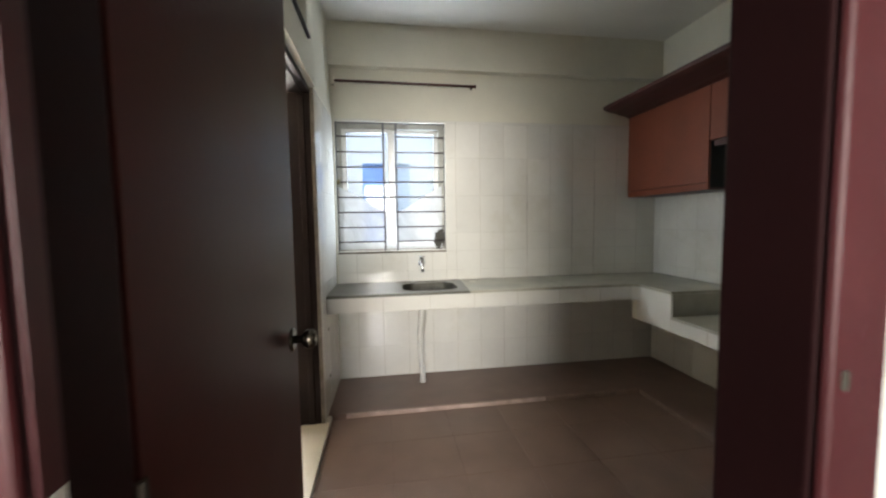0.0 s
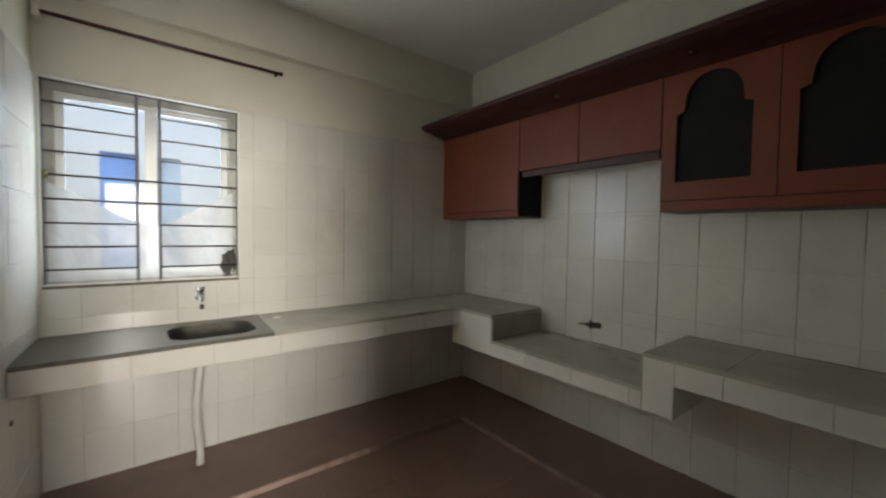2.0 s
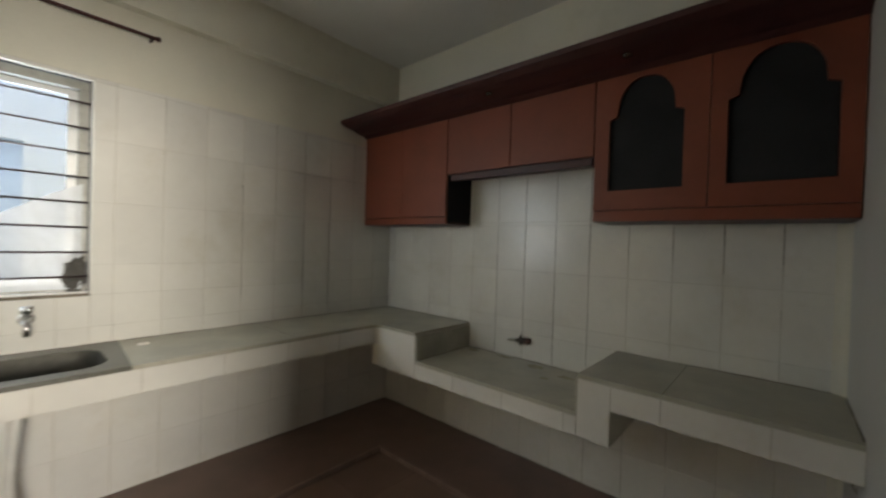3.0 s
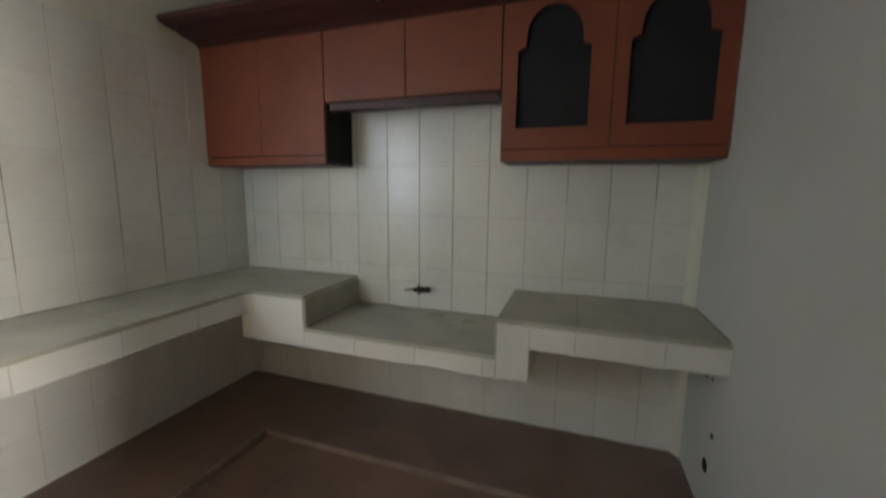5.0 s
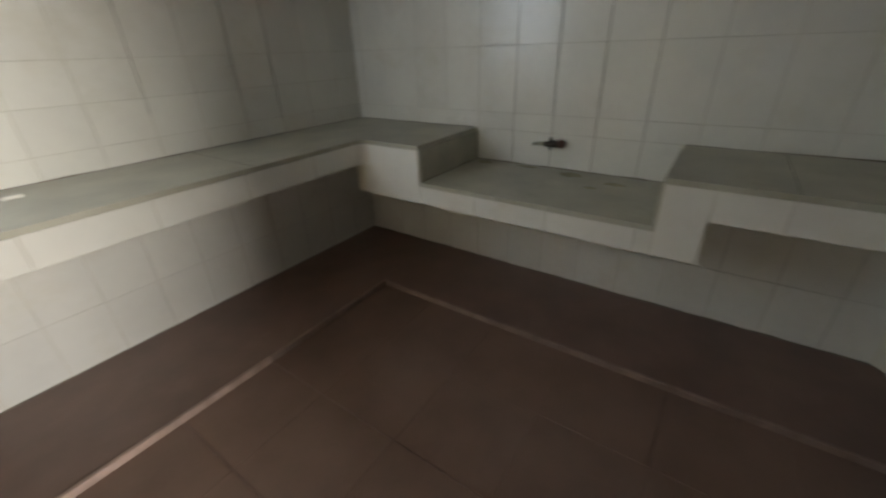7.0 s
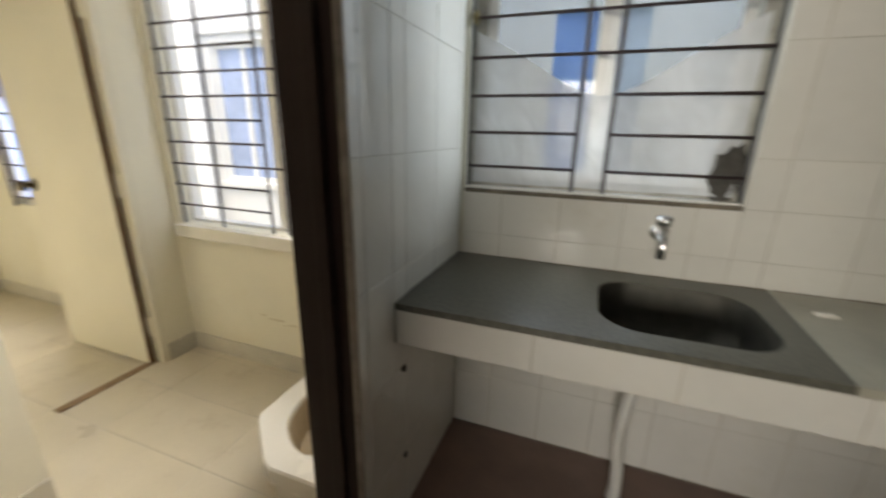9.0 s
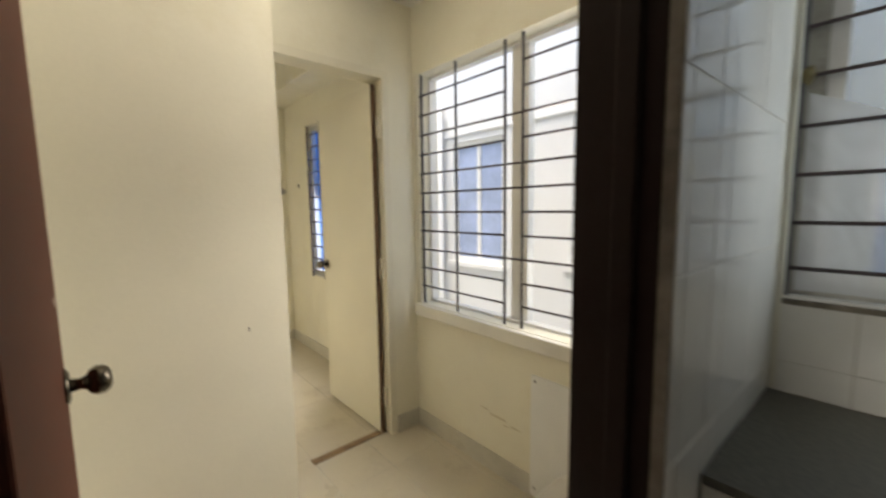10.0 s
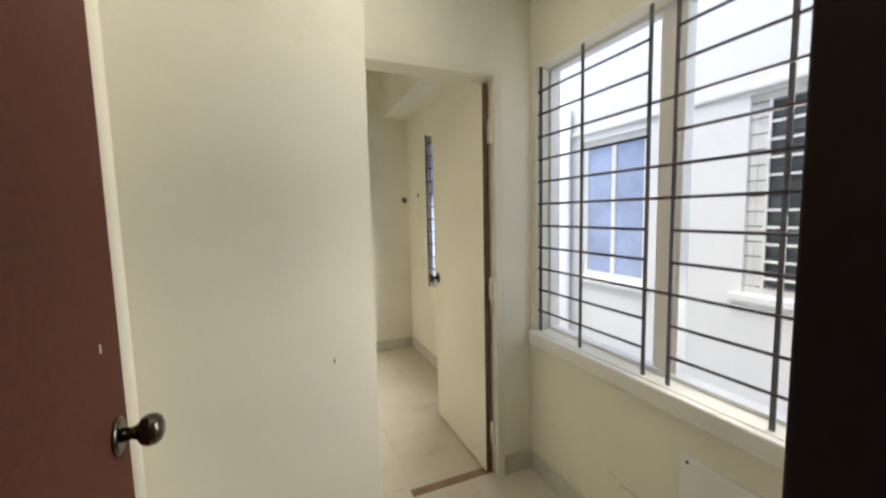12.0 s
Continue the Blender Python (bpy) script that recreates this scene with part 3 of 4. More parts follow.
# utility window: open, white centre post, iron grille
x0, x1, z0, z1 = UWIN
window_2 = tagged(thing("window_2", (0, 0, 0), "wide open utility window with a white centre post", "window"), kind="structure")
boxed("window_sill", WHITE_SILL, window_2, x0 - 0.02, x1 + 0.02, UN - 0.035, UN - 0.002, 0.715, z0, bevel=0.006, label="white painted sill band")
boxed("centre_post", WHITE_FRAME, window_2, -1.04, -0.94, UN + 0.10, UN + 0.148, z0 + 0.001, z1 - 0.001, bevel=0.004, label="white centre post")
for dims in ((x0, x0 + 0.014, UN + 0.08, UN + 0.13, z0 + 0.014, z1 - 0.014), (x1 - 0.014, x1, UN + 0.08, UN + 0.13, z0 + 0.014, z1 - 0.014), (x0, x1, UN + 0.08, UN + 0.13, z1 - 0.014, z1), (x0, x1, UN + 0.08, UN + 0.13, z0, z0 + 0.014)):
    boxed("window_frame", WHITE_FRAME, window_2, *dims, bevel=0.002)
grille_u = thing("window_grille", (0, 0, 0), "brown iron grille fixed in the utility window", "window grille")
GY = UN + 0.015
for k in range(11):
    z = 0.893 + 0.1108 * k
    joined = k in (2, 5, 6, 8)
    spans = ((x0, x1),) if joined else ((x0, -1.02), (-0.915, x1))
    for a, b in spans:
        bar(grille_u, (a, GY, z), (b, GY, z), 0.0055, IRON)
for x in (x0 + 0.01, -1.352, -1.018, -0.915, -0.597, x1 - 0.01):
    bar(grille_u, (x, GY + 0.008, z0 + 0.005), (x, GY + 0.008, z1 - 0.003), 0.007, IRON_GREY, "upright", True)

# washroom window
x0, x1, z0, z1 = FWIN
window_3 = tagged(thing("window_3", (0, 0, 0), "small grilled washroom window with blue glass", "window"), kind="structure")
for dims in ((x0, x1, FARN + 0.02, FARN + 0.09, z0, z0 + 0.05), (x0, x1, FARN + 0.02, FARN + 0.09, z1 - 0.05, z1), (x0, x0 + 0.04, FARN + 0.02, FARN + 0.09, z0 + 0.05, z1 - 0.05), (x1 - 0.04, x1, FARN + 0.02, FARN + 0.09, z0 + 0.05, z1 - 0.05)):
    boxed("window_frame", ALU, window_3, *dims, bevel=0.003)
g = boxed("pane", GLASS_BLUE, window_3, x0 + 0.04, x1 - 0.04, FARN + 0.06, FARN + 0.064, z0 + 0.05, z1 - 0.05)
g.visible_shadow = False
grille_w = thing("window_grille", (0, 0, 0), "rusty iron grille standing proud of the washroom window", "window grille")
for k in range(12):
    bar(grille_w, (x0, FARN - 0.012, z0 + 0.06 + 0.11 * k), (x1, FARN - 0.012, z0 + 0.06 + 0.11 * k), 0.006, IRON)
for x in (x0 + 0.005, x0 + 0.26, x0 + 0.5, x1 - 0.005):
    bar(grille_w, (x, FARN - 0.008, z0), (x, FARN - 0.008, z1), 0.009, IRON, "upright", True)

# ---- kitchen counter ----
counter = thing("kitchen_counter", (0, 0, 0), "white tiled masonry counter with a sunken hob bay", "counter")
CT, CB, LO, LB = 0.83, 0.70, 0.652, 0.54
FX, FY = 2.385, 2.335
T = 0.02
bm = bmesh.new()
prism(bm, [(0.0, CB), (0.755, CB), (0.755, LB), (2.40, LB), (2.40, CB), (L, CB), (L, CT - T), (1.963, CT - T), (1.963, LO - T), (0.903, LO - T), (0.903, CT - T), (0.0, CT - T)],
      lambda u, v, w: (w, u, v), FX + 0.008, W)
part("body", bm, PLASTER, counter, "rough plastered underside and core")
boxed("body", PLASTER, counter, 1.06, FX + 0.008, FY + 0.008, L, CB, CT - T, label="rough plastered underside and core")
bm = bmesh.new()
prism(bm, [(1.017, FY), (FX, FY), (FX, 1.963), (W - 0.001, 1.963), (W - 0.001, L - 0.001), (1.052, L - 0.001)], lambda u, v, w: (u, v, w), CT - T, CT)
part("worktop", bm, WORKTOP, counter, "dusty beige stone worktop")
boxed("worktop", WORKTOP, counter, FX, W - 0.001, 0.903, 1.963, LO - T, LO, label="dusty beige stone worktop")
boxed("worktop", WORKTOP, counter, FX, W - 0.001, 0.001, 0.903, CT - T, CT, label="dusty beige stone worktop")
boxed("riser", WORKTOP, counter, FX + 0.006, W - 0.001, 1.951, 1.963, LO, CT - T, label="beige stone step face")
boxed("riser", WORKTOP, counter, FX + 0.006, W - 0.001, 0.903, 0.915, LO, CT - T, label="beige stone step face")


def rounded(cx, cy, hx, hy, r, n=8):
    """Points of a rounded rectangle."""
    out = []
    for k, (sx, sy) in enumerate(((1, 1), (-1, 1), (-1, -1), (1, -1))):
        for i in range(n + 1):
            a = (k + i / n) * math.pi / 2
            out.append((cx + sx * (hx - r) + r * math.cos(a), cy + sy * (hy - r) + r * math.sin(a)))
    return out


# granite slab with the sink cut into it
SX, SY, SHX, SHY = 0.743, 2.60, 0.215, 0.185
bm = bmesh.new()
inner = rounded(SX, SY, SHX, SHY, 0.11, 8)
gx0, gx1, gy0, gy1 = -0.021, 1.05, FY, L - 0.001


def to_edge(x, y):
    dx, dy = x - SX, y - SY
    t = min(((gx1 if dx > 0 else gx0) - SX) / dx if abs(dx) > 1e-6 else 9e9, ((gy1 if dy > 0 else gy0) - SY) / dy if abs(dy) > 1e-6 else 9e9)
    return SX + dx * t, SY + dy * t


outer = [to_edge(*p) for p in inner]
for cxy in ((gx0, gy0), (gx1, gy0), (gx1, gy1), (gx0, gy1)):
    k = min(range(len(outer)), key=lambda i: (outer[i][0] - cxy[0]) ** 2 + (outer[i][1] - cxy[1]) ** 2)
    outer[k] = cxy
outer = [(1.015 + 0.035 * (y - gy0) / (gy1 - gy0) if x > gx1 - 1e-6 else x, y) for x, y in outer]
rings = [[bm.verts.new((x, y, z)) for x, y in loop] for loop, z in ((inner, CT - T), (inner, CT), (outer, CT), (outer, CT - T))]
for r0, r1 in zip(rings, rings[1:] + rings[:1]):
    for i in range(len(r0)):
        bm.faces.new((r0[i], r0[(i + 1) % len(r0)], r1[(i + 1) % len(r0)], r1[i]))
part("granite_slab", bm, GRANITE, counter, "dusty dark grey granite slab round the sink")
boxed("body", PLASTER, counter, -0.02, 1.06, FY + 0.008, 2.40, CB, CT - 0.031)
boxed("body", PLASTER, counter, -0.02, 1.06, 2.80, L, CB, CT - 0.031)
boxed("body", PLASTER, counter, -0.02, 0.51, 2.40, 2.80, CB, CT - 0.031)
boxed("body", PLASTER, counter, 0.97, 1.06, 2.40, 2.80, CB, CT - 0.031)

sink = thing("kitchen_sink", (SX, SY, CT), "stainless steel single-bowl sink set in the granite", "sink")
bm = bmesh.new()
loops = []
for hx, hy, r, z in ((SHX - 0.001, SHY - 0.001, 0.11, -0.004), (SHX - 0.004, SHY - 0.004, 0.11, -0.012), (SHX - 0.01, SHY - 0.01, 0.105, -0.09), (SHX - 0.02, SHY - 0.02, 0.10, -0.135), (SHX - 0.05, SHY - 0.05, 0.08, -0.155), (0.04, 0.04, 0.04, -0.162)):
    loops.append([bm.verts.new((x, y, z)) for x, y in rounded(0, 0, hx, hy, min(r, hx, hy) - 0.0005, 8)])
for r0, r1 in zip(loops, loops[1:]):
    for i in range(len(r0)):
        f = bm.faces.new((r0[i], r0[(i + 1) % len(r0)], r1[(i + 1) % len(r0)], r1[i]))
        f.smooth = True
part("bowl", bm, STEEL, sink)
bm = bmesh.new()
tube(bm, [(0, 0, -0.162), (0, 0, -0.156)], [0.042, 0.036], 20)
part("drain", bm, CHROME, sink)

# waste pipe, bent, from the sink to the floor
bm = bmesh.new()
tube(bm, [(0.685, 2.62, 0.70), (0.678, 2.63, 0.58), (0.668, 2.645, 0.45), (0.662, 2.66, 0.33), (0.668, 2.675, 0.24), (0.682, 2.695, 0.15), (0.688, 2.70, 0.06), (0.686, 2.70, 0.004)],
     [0.026, 0.022, 0.02, 0.019, 0.02, 0.022, 0.022, 0.026], 14)
waste = thing("waste_pipe", (0, 0, 0), "crooked off-white plastic waste pipe under the sink", "pipe")
part("hose", bm, PVC, waste)
bm = bmesh.new()
tube(bm, [(0.688, 2.62, 0.66), (0.688, 2.62, 0.70)], 0.034, 16)
part("collar", bm, PVC, waste)

# ---- taps ----
tap_n = thing("wall_tap", (0.71, L - 0.008, 0.99), "chrome wall tap over the sink", "tap")
bm = bmesh.new()
tube(bm, [(0, 0, 0), (0, -0.006, 0), (0, -0.012, 0)], [0.03, 0.03, 0.02], 18)
part("flange", bm, CHROME, tap_n)
bm = bmesh.new()
tube(bm, [(0, -0.01, 0), (0, -0.05, 0), (0, -0.075, -0.008), (0, -0.085, -0.03), (0, -0.086, -0.07)], [0.014, 0.016, 0.015, 0.013, 0.014], 14)
part("spout", bm, CHROME, tap_n)
bm = bmesh.new()
tube(bm, [(0, -0.05, 0.008), (0, -0.05, 0.03), (0, -0.05, 0.034), (0, -0.05, 0.06), (0, -0.05, 0.066)], [0.012, 0.012, 0.024, 0.026, 0.018], 14)
part("handle", bm, CHROME, tap_n)

tap_e = thing("gas_valve", (W - 0.008, 1.49, 0.785), "blackened brass gas valve on the hob bay wall", "valve")
bm = bmesh.new()
tube(bm, [(0, 0, 0), (-0.03, 0, 0), (-0.045, 0, 0)], [0.014, 0.012, 0.012], 12)
part("stub", bm, BRASS_DARK, tap_e)
bm = bmesh.new()
tube(bm, [(-0.045, -0.035, 0.0), (-0.045, -0.02, 0.0), (-0.045, 0.0, 0.0), (-0.045, 0.03, 0.0), (-0.045, 0.04, 0.0)], [0.012, 0.016, 0.015, 0.014, 0.010], 12)
part("valve_body", bm, BRASS_DARK, tap_e)
bm = bmesh.new()
tube(bm, [(-0.045, 0.038, 0.0), (-0.045, 0.05, -0.001), (-0.045, 0.056, -0.001), (-0.045, 0.062, -0.001), (-0.045, 0.075, -0.003), (-0.045, 0.10, -0.008)], [0.009, 0.009, 0.011, 0.007, 0.009, 0.006], 12)
part("nozzle", bm, PALE_BRASS, tap_e, "pale ribbed hose nozzle")
bm = bmesh.new()
tube(bm, [(-0.045, 0.004, -0.028), (-0.045, 0.004, 0.034)], 0.007, 10)
part("spindle", bm, BRASS_DARK, tap_e)
bm = bmesh.new()
tube(bm, [(-0.045, -0.034, 0.004), (-0.045, -0.045, 0.006), (-0.045, -0.058, 0.008), (-0.045, -0.070, 0.009)], [0.012, 0.021, 0.021, 0.012], 14)
part("handle", bm, RUST_RED, tap_e, "dull red-brown round handle")

# coved inside corner where the two runs of the counter meet
cove = [(FX - 0.075 + 0.075 * math.cos(k * math.pi / 20), FY - 0.075 + 0.075 * math.sin(k * math.pi / 20)) for k in range(11)] + [(FX, FY)]
for nm, mat, lo, hi, lb in (("cove", TILE, CB, CT - T - 0.001, "white rounded inside corner"), ("worktop", WORKTOP, CT - T, CT - 0.0005, "rounded stone corner of the worktop")):
    bm = bmesh.new()
    prism(bm, [(x + 0.004, y + 0.004) for x, y in cove], lambda u, v, w: (u, v, w), lo, hi)
    part(nm, bm, mat, counter, lb)

# grimy joints where the stone meets the tiles
def grime_line(p, q, r, seed, parent=counter, label="olive grime along the joint"):
    p, q = Vector(p), Vector(q)
    n = max(6, int((q - p).length / 0.03))
    pts, rr = [], []
    for k in range(n + 1):
        a = p.lerp(q, k / n)
        pts.append(a)
        rr.append(r * (0.45 + 1.1 * max(0.0, 0.5 + 0.9 * noise.noise((a.x * 9 + seed, a.y * 9, a.z * 9)))))
    bm = bmesh.new()
    tube(bm, pts, rr, 6)
    part("joint_grime", bm, DIRT, parent, label)


for k, (p, q, r) in enumerate((((1.07, L - 0.009, CT), (2.935, L - 0.009, CT), 0.003), ((W - 0.009, 1.97, CT), (W - 0.009, L - 0.02, CT), 0.003), ((W - 0.009, 0.92, LO), (W - 0.009, 1.95, LO), 0.004),
                                ((W - 0.009, 0.04, CT), (W - 0.009, 0.90, CT), 0.0035), ((FX + 0.01, 1.951, LO), (W - 0.02, 1.951, LO), 0.003), ((0.01, L - 0.009, CT), (1.05, L - 0.009, CT), 0.0025),
                                ((FX + 0.03, 0.001, CT), (W - 0.04, 0.001, CT), 0.0045), ((FX + 0.007, 0.92, LO - T), (FX + 0.007, 1.95, LO - T), 0.0025), ((FX + 0.007, 0.01, CT - T), (FX + 0.007, 0.90, CT - T), 0.0022), ((1.07, FY + 0.007, CT - T), (2.37, FY + 0.007, CT - T), 0.0022))):
    grime_line(p, q, r, k * 3.7)
for k, (p, q, r) in enumerate((((0.01, L - 0.009, 0.0), (W - 0.02, L - 0.009, 0.0), 0.004), ((W - 0.009, 0.03, 0.0), (W - 0.009, L - 0.02, 0.0), 0.005), ((FX + 0.02, 0.001, 0.0), (W - 0.04, 0.001, 0.0), 0.004))):
    grime_line(p, q, r, 41 + k * 2.3, plinth, "dark grime along the foot of the wall")
for k in range(1, 5):
    grime_line((W - 0.0078, 0.859 + 0.2165 * k, LO + 0.01), (W - 0.0078, 0.859 + 0.2165 * k, 1.86), 0.0009, 60 + k * 1.7, wall_east, "dark grime in a tile joint")
for k in range(2, 10):
    grime_line((W - 0.0078, 0.859 + 0.2165 * (k - 5), 1.30 + 0.03 * (k % 3)), (W - 0.0078, 0.859 + 0.2165 * (k - 5), 1.54), 0.0011, 80 + k * 1.3, wall_east, "dark grime in a tile joint")
for k in (7, 9, 10):
    grime_line((0.159 + 0.2165 * k, L - 0.0078, 0.9 + 0.12 * (k % 2)), (0.159 + 0.2165 * k, L - 0.0078, 1.55 + 0.2 * (k % 3)), 0.0011, 100 + k * 1.9, wall_north, "dark grime in a tile joint")

# curtain rod
rod = thing("curtain_rod", (0, 0, 0), "thin dark brown curtain rod over the window", "curtain rod")
bm = bmesh.new()
tube(bm, [(0.015, 2.845, 2.495), (1.185, 2.845, 2.488)], 0.010, 10)
part("rod", bm, CORNICE, rod)
bm = bmesh.new()
tube(bm, [(1.165, L + 0.001, 2.482), (1.165, 2.845, 2.482)], 0.008, 8)
part("bracket", bm, IRON, rod)
boxed("bracket", PLASTER, rod, 0.0, 0.03, 2.835, 2.895, 2.465, 2.52, bevel=0.004)
bm = bmesh.new()
tube(bm, [(1.18, 2.845, 2.488), (1.19, 2.845, 2.488), (1.2, 2.845, 2.488)], [0.010, 0.016, 0.010], 10)
part("finial", bm, CORNICE, rod)

# ---- wall cabinets ----
CX = 2.66
CTOP = 2.335


def carcass(name, label, y0, y1, z0, group="wall cabinets"):
    t = thing(name, (0, 0, 0), label, "wall cabinet", group)
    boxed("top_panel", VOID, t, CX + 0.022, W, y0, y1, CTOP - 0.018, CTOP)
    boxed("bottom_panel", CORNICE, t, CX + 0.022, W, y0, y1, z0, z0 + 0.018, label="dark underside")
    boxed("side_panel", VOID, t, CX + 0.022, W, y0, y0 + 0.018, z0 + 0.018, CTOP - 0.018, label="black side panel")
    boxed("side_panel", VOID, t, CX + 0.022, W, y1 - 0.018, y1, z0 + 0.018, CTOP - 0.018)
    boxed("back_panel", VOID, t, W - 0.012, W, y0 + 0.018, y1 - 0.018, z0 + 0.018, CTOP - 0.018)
    return t


cab_n = carcass("wall_cabinet", "reddish-brown wall cabinet with plain flush doors", 1.98, L, 1.545)
for a, b in ((1.982, 2.4385), (2.4397, L - 0.002)):
    boxed("door", LAMINATE, cab_n, CX, CX + 0.02, a, b, 1.60, CTOP - 0.002, bevel=0.003)
boxed("bottom_rail", LAMINATE, cab_n, CX + 0.003, CX + 0.021, 1.982, L - 0.002, 1.547, 1.596, bevel=0.002)
cab_m = carcass("wall_cabinet", "short reddish-brown wall cabinet over the hob bay", 0.967, 1.978, 1.885)
for a, b in ((0.969, 1.473), (1.477, 1.976)):
    boxed("door", LAMINATE, cab_m, CX, CX + 0.02, a, b, 1.888, CTOP - 0.002, bevel=0.003)
# dark strip added to deepen the shade beneath the short cabinet
boxed("bottom_rail", CORNICE, cab_m, CX + 0.022, CX + 0.06, 0.985, 1.96, 1.845, 1.884, bevel=0.002, label="dark strip for the shade under the cabinet")
cab_s = carcass("wall_cabinet", "reddish-brown wall cabinet with two arched dark glazed doors", 0.002, 0.965, 1.545)
boxed("bottom_rail", LAMINATE, cab_s, CX + 0.003, CX + 0.021, 0.004, 0.963, 1.547, 1.60, bevel=0.002)


def arched_door(parent, y0, y1, z0, z1, oy0, oy1, oz, spring, crown):
    """A frame door whose opening has shoulders and an arch, with a dark pane behind."""
    bm = bmesh.new()
    n = 46
    ys = [oy0 + (oy1 - oy0) * i / n for i in range(n + 1)]

    def top(y):
        u = abs((y - (oy0 + oy1) / 2) / ((oy1 - oy0) / 2))
        if u > 0.78:
            return spring + 0.012 * (1 - u) / 0.22
        return spring + 0.03 + (crown - spring - 0.03) * math.sqrt(max(0.0, 1 - (u / 0.78) ** 2.2))

    def slab_face(a, b, lo0, lo1, hi):
        prism(bm, [(a, lo0), (b, lo1), (b, hi), (a, hi)], lambda u, v, w: (w, u, v), CX, CX + 0.02)

    slab_face(y0, oy0, z0, z0, z1)
    slab_face(oy1, y1, z0, z0, z1)
    slab_face(oy0, oy1, z0, z0, oz)
    for a, b in zip(ys, ys[1:]):
        slab_face(a, b, top(a), top(b), z1)
    bmesh.ops.remove_doubles(bm, verts=bm.verts, dist=1e-5)
    d = part("door", bm, LAMINATE, parent)
    boxed("pane", VOID, d, CX + 0.0205, CX + 0.024, oy0 - 0.02, oy1 + 0.02, oz - 0.02, min(crown + 0.02, z1 - 0.003), label="dark glass pane")
    return d


arched_door(cab_s, 0.470, 0.963, 1.603, CTOP - 0.002, 0.565, 0.893, 1.70, 2.055, 2.245)
arched_door(cab_s, 0.004, 0.466, 1.603, CTOP - 0.002, 0.068, 0.405, 1.70, 2.055, 2.245)

bm = bmesh.new()
prism(bm, [(2.66, 2.27), (2.655, 2.268), (2.62, 2.285), (2.58, 2.29), (2.50, 2.312), (2.45, 2.318), (2.402, 2.338), (2.40, 2.345), (2.40, 2.362), (2.42, 2.375), (W, 2.385), (W, 2.3375), (2.66, 2.3375)],
      lambda u, v, w: (u, w, v), 0.002, 2.885)
cornice = tagged(part("cornice", bm, CORNICE), "dark stained wooden cornice running along the wall cabinets", "cornice")
for y, x in ((1.55, 2.53), (0.78, 2.53)):
    bm = bmesh.new()
    tube(bm, [(x, y, 2.318), (x, y, 2.300), (x, y, 2.294)], [0.022, 0.022, 0.014], 14)
    tagged(part("cabinet_spotlight", bm, KNOB), "small dull metal spotlight under the cornice, unlit", "spotlight", "cornice spotlights")

# ---- ventilator over the utility door ----
vent = thing("ventilator", (-0.1, 1.715, 2.56), "dark ventilator opening with a round fan ring above the doorway", "ventilator")
boxed("backing", VOID, vent, -0.09, -0.085, -0.215, 0.215, -0.16, 0.16)
bm = bmesh.new()
rn = [(0.03, 0.16 * math.cos(k * math.tau / 28) * 0.93, 0.16 * math.sin(k * math.tau / 28) * 0.93) for k in range(29)]
tube(bm, rn, 0.014, 8, cap=False)
part("ring", bm, PVC, vent, "off-white round fan ring")
for k in range(4):
    a = k * math.pi / 2 + 0.5
    bm = bmesh.new()
    prism(bm, [(0.02, -0.02), (0.13, -0.05), (0.13, 0.045), (0.02, 0.02)], lambda u, v, w: (w + 0.25 * v, u * math.cos(a) - v * math.sin(a), u * math.sin(a) + v * math.cos(a)), 0.018, 0.022)
    part("blade", bm, PVC, vent)
for z in (-0.158, 0.142):
    boxed("vent_frame", FRAME_DARK, vent, 0.085, 0.104, -0.213, 0.213, z, z + 0.016, bevel=0.002)

# ---- utility: wash trough, panel, skirting ----
trough = thing("wash_trough", (-0.43, 2.56, 0.0), "low white glazed wash trough with a cut corner beside the doorway", "wash trough")


def spoked(outline, n=48):
    """The crossings of n spokes from the middle with a closed outline."""
    out = []
    for k in range(n):
        a = k * math.tau / n
        dx, dy = math.cos(a), math.sin(a)
        best = None
        for (x0, y0), (x1, y1) in zip(outline, outline[1:] + outline[:1]):
            den = dx * (y1 - y0) - dy * (x1 - x0)
            if abs(den) < 1e-9:
                continue
            t = (x0 * (y1 - y0) - y0 * (x1 - x0)) / den
            q = (x0 * dy - y0 * dx) / den
            if t > 0 and -1e-6 <= q <= 1 + 1e-6 and (best is None or t < best):
                best = t
        out.append((dx * best, dy * best))
    return out


def softened(pts, rounds=2):
    for _ in range(rounds):
        pts = [p for (x0, y0), (x1, y1) in zip(pts, pts[1:] + pts[:1]) for p in ((0.75 * x0 + 0.25 * x1, 0.75 * y0 + 0.25 * y1), (0.25 * x0 + 0.75 * x1, 0.25 * y0 + 0.75 * y1))]
    return pts


rim = [(0.226, 0.35), (-0.225, 0.35), (-0.225, -0.19), (-0.02, -0.37), (0.226, -0.37)]
hole = softened([(0.15, 0.26), (-0.135, 0.26), (-0.135, -0.15), (0.02, -0.28), (0.15, -0.28)])
rim_s = spoked(rim)
bm = bmesh.new()
loops = [([(x * 0.9, y * 0.92) for x, y in rim_s], 0.0), ([(x * 0.9, y * 0.92) for x, y in rim_s], 0.15), (rim_s, 0.155), (rim_s, 0.212), ([(x * 0.98, y * 0.98) for x, y in rim_s], 0.219),
         (spoked(hole), 0.217), ([(x * 0.95, y * 0.95) for x, y in spoked(hole)], 0.20), ([(x * 0.8, y * 0.8) for x, y in spoked(hole)], 0.07), ([(x * 0.5, y * 0.5) for x, y in spoked(hole)], 0.055)]
rings = [[bm.verts.new((x, y, z)) for x, y in loop] for loop, z in loops]
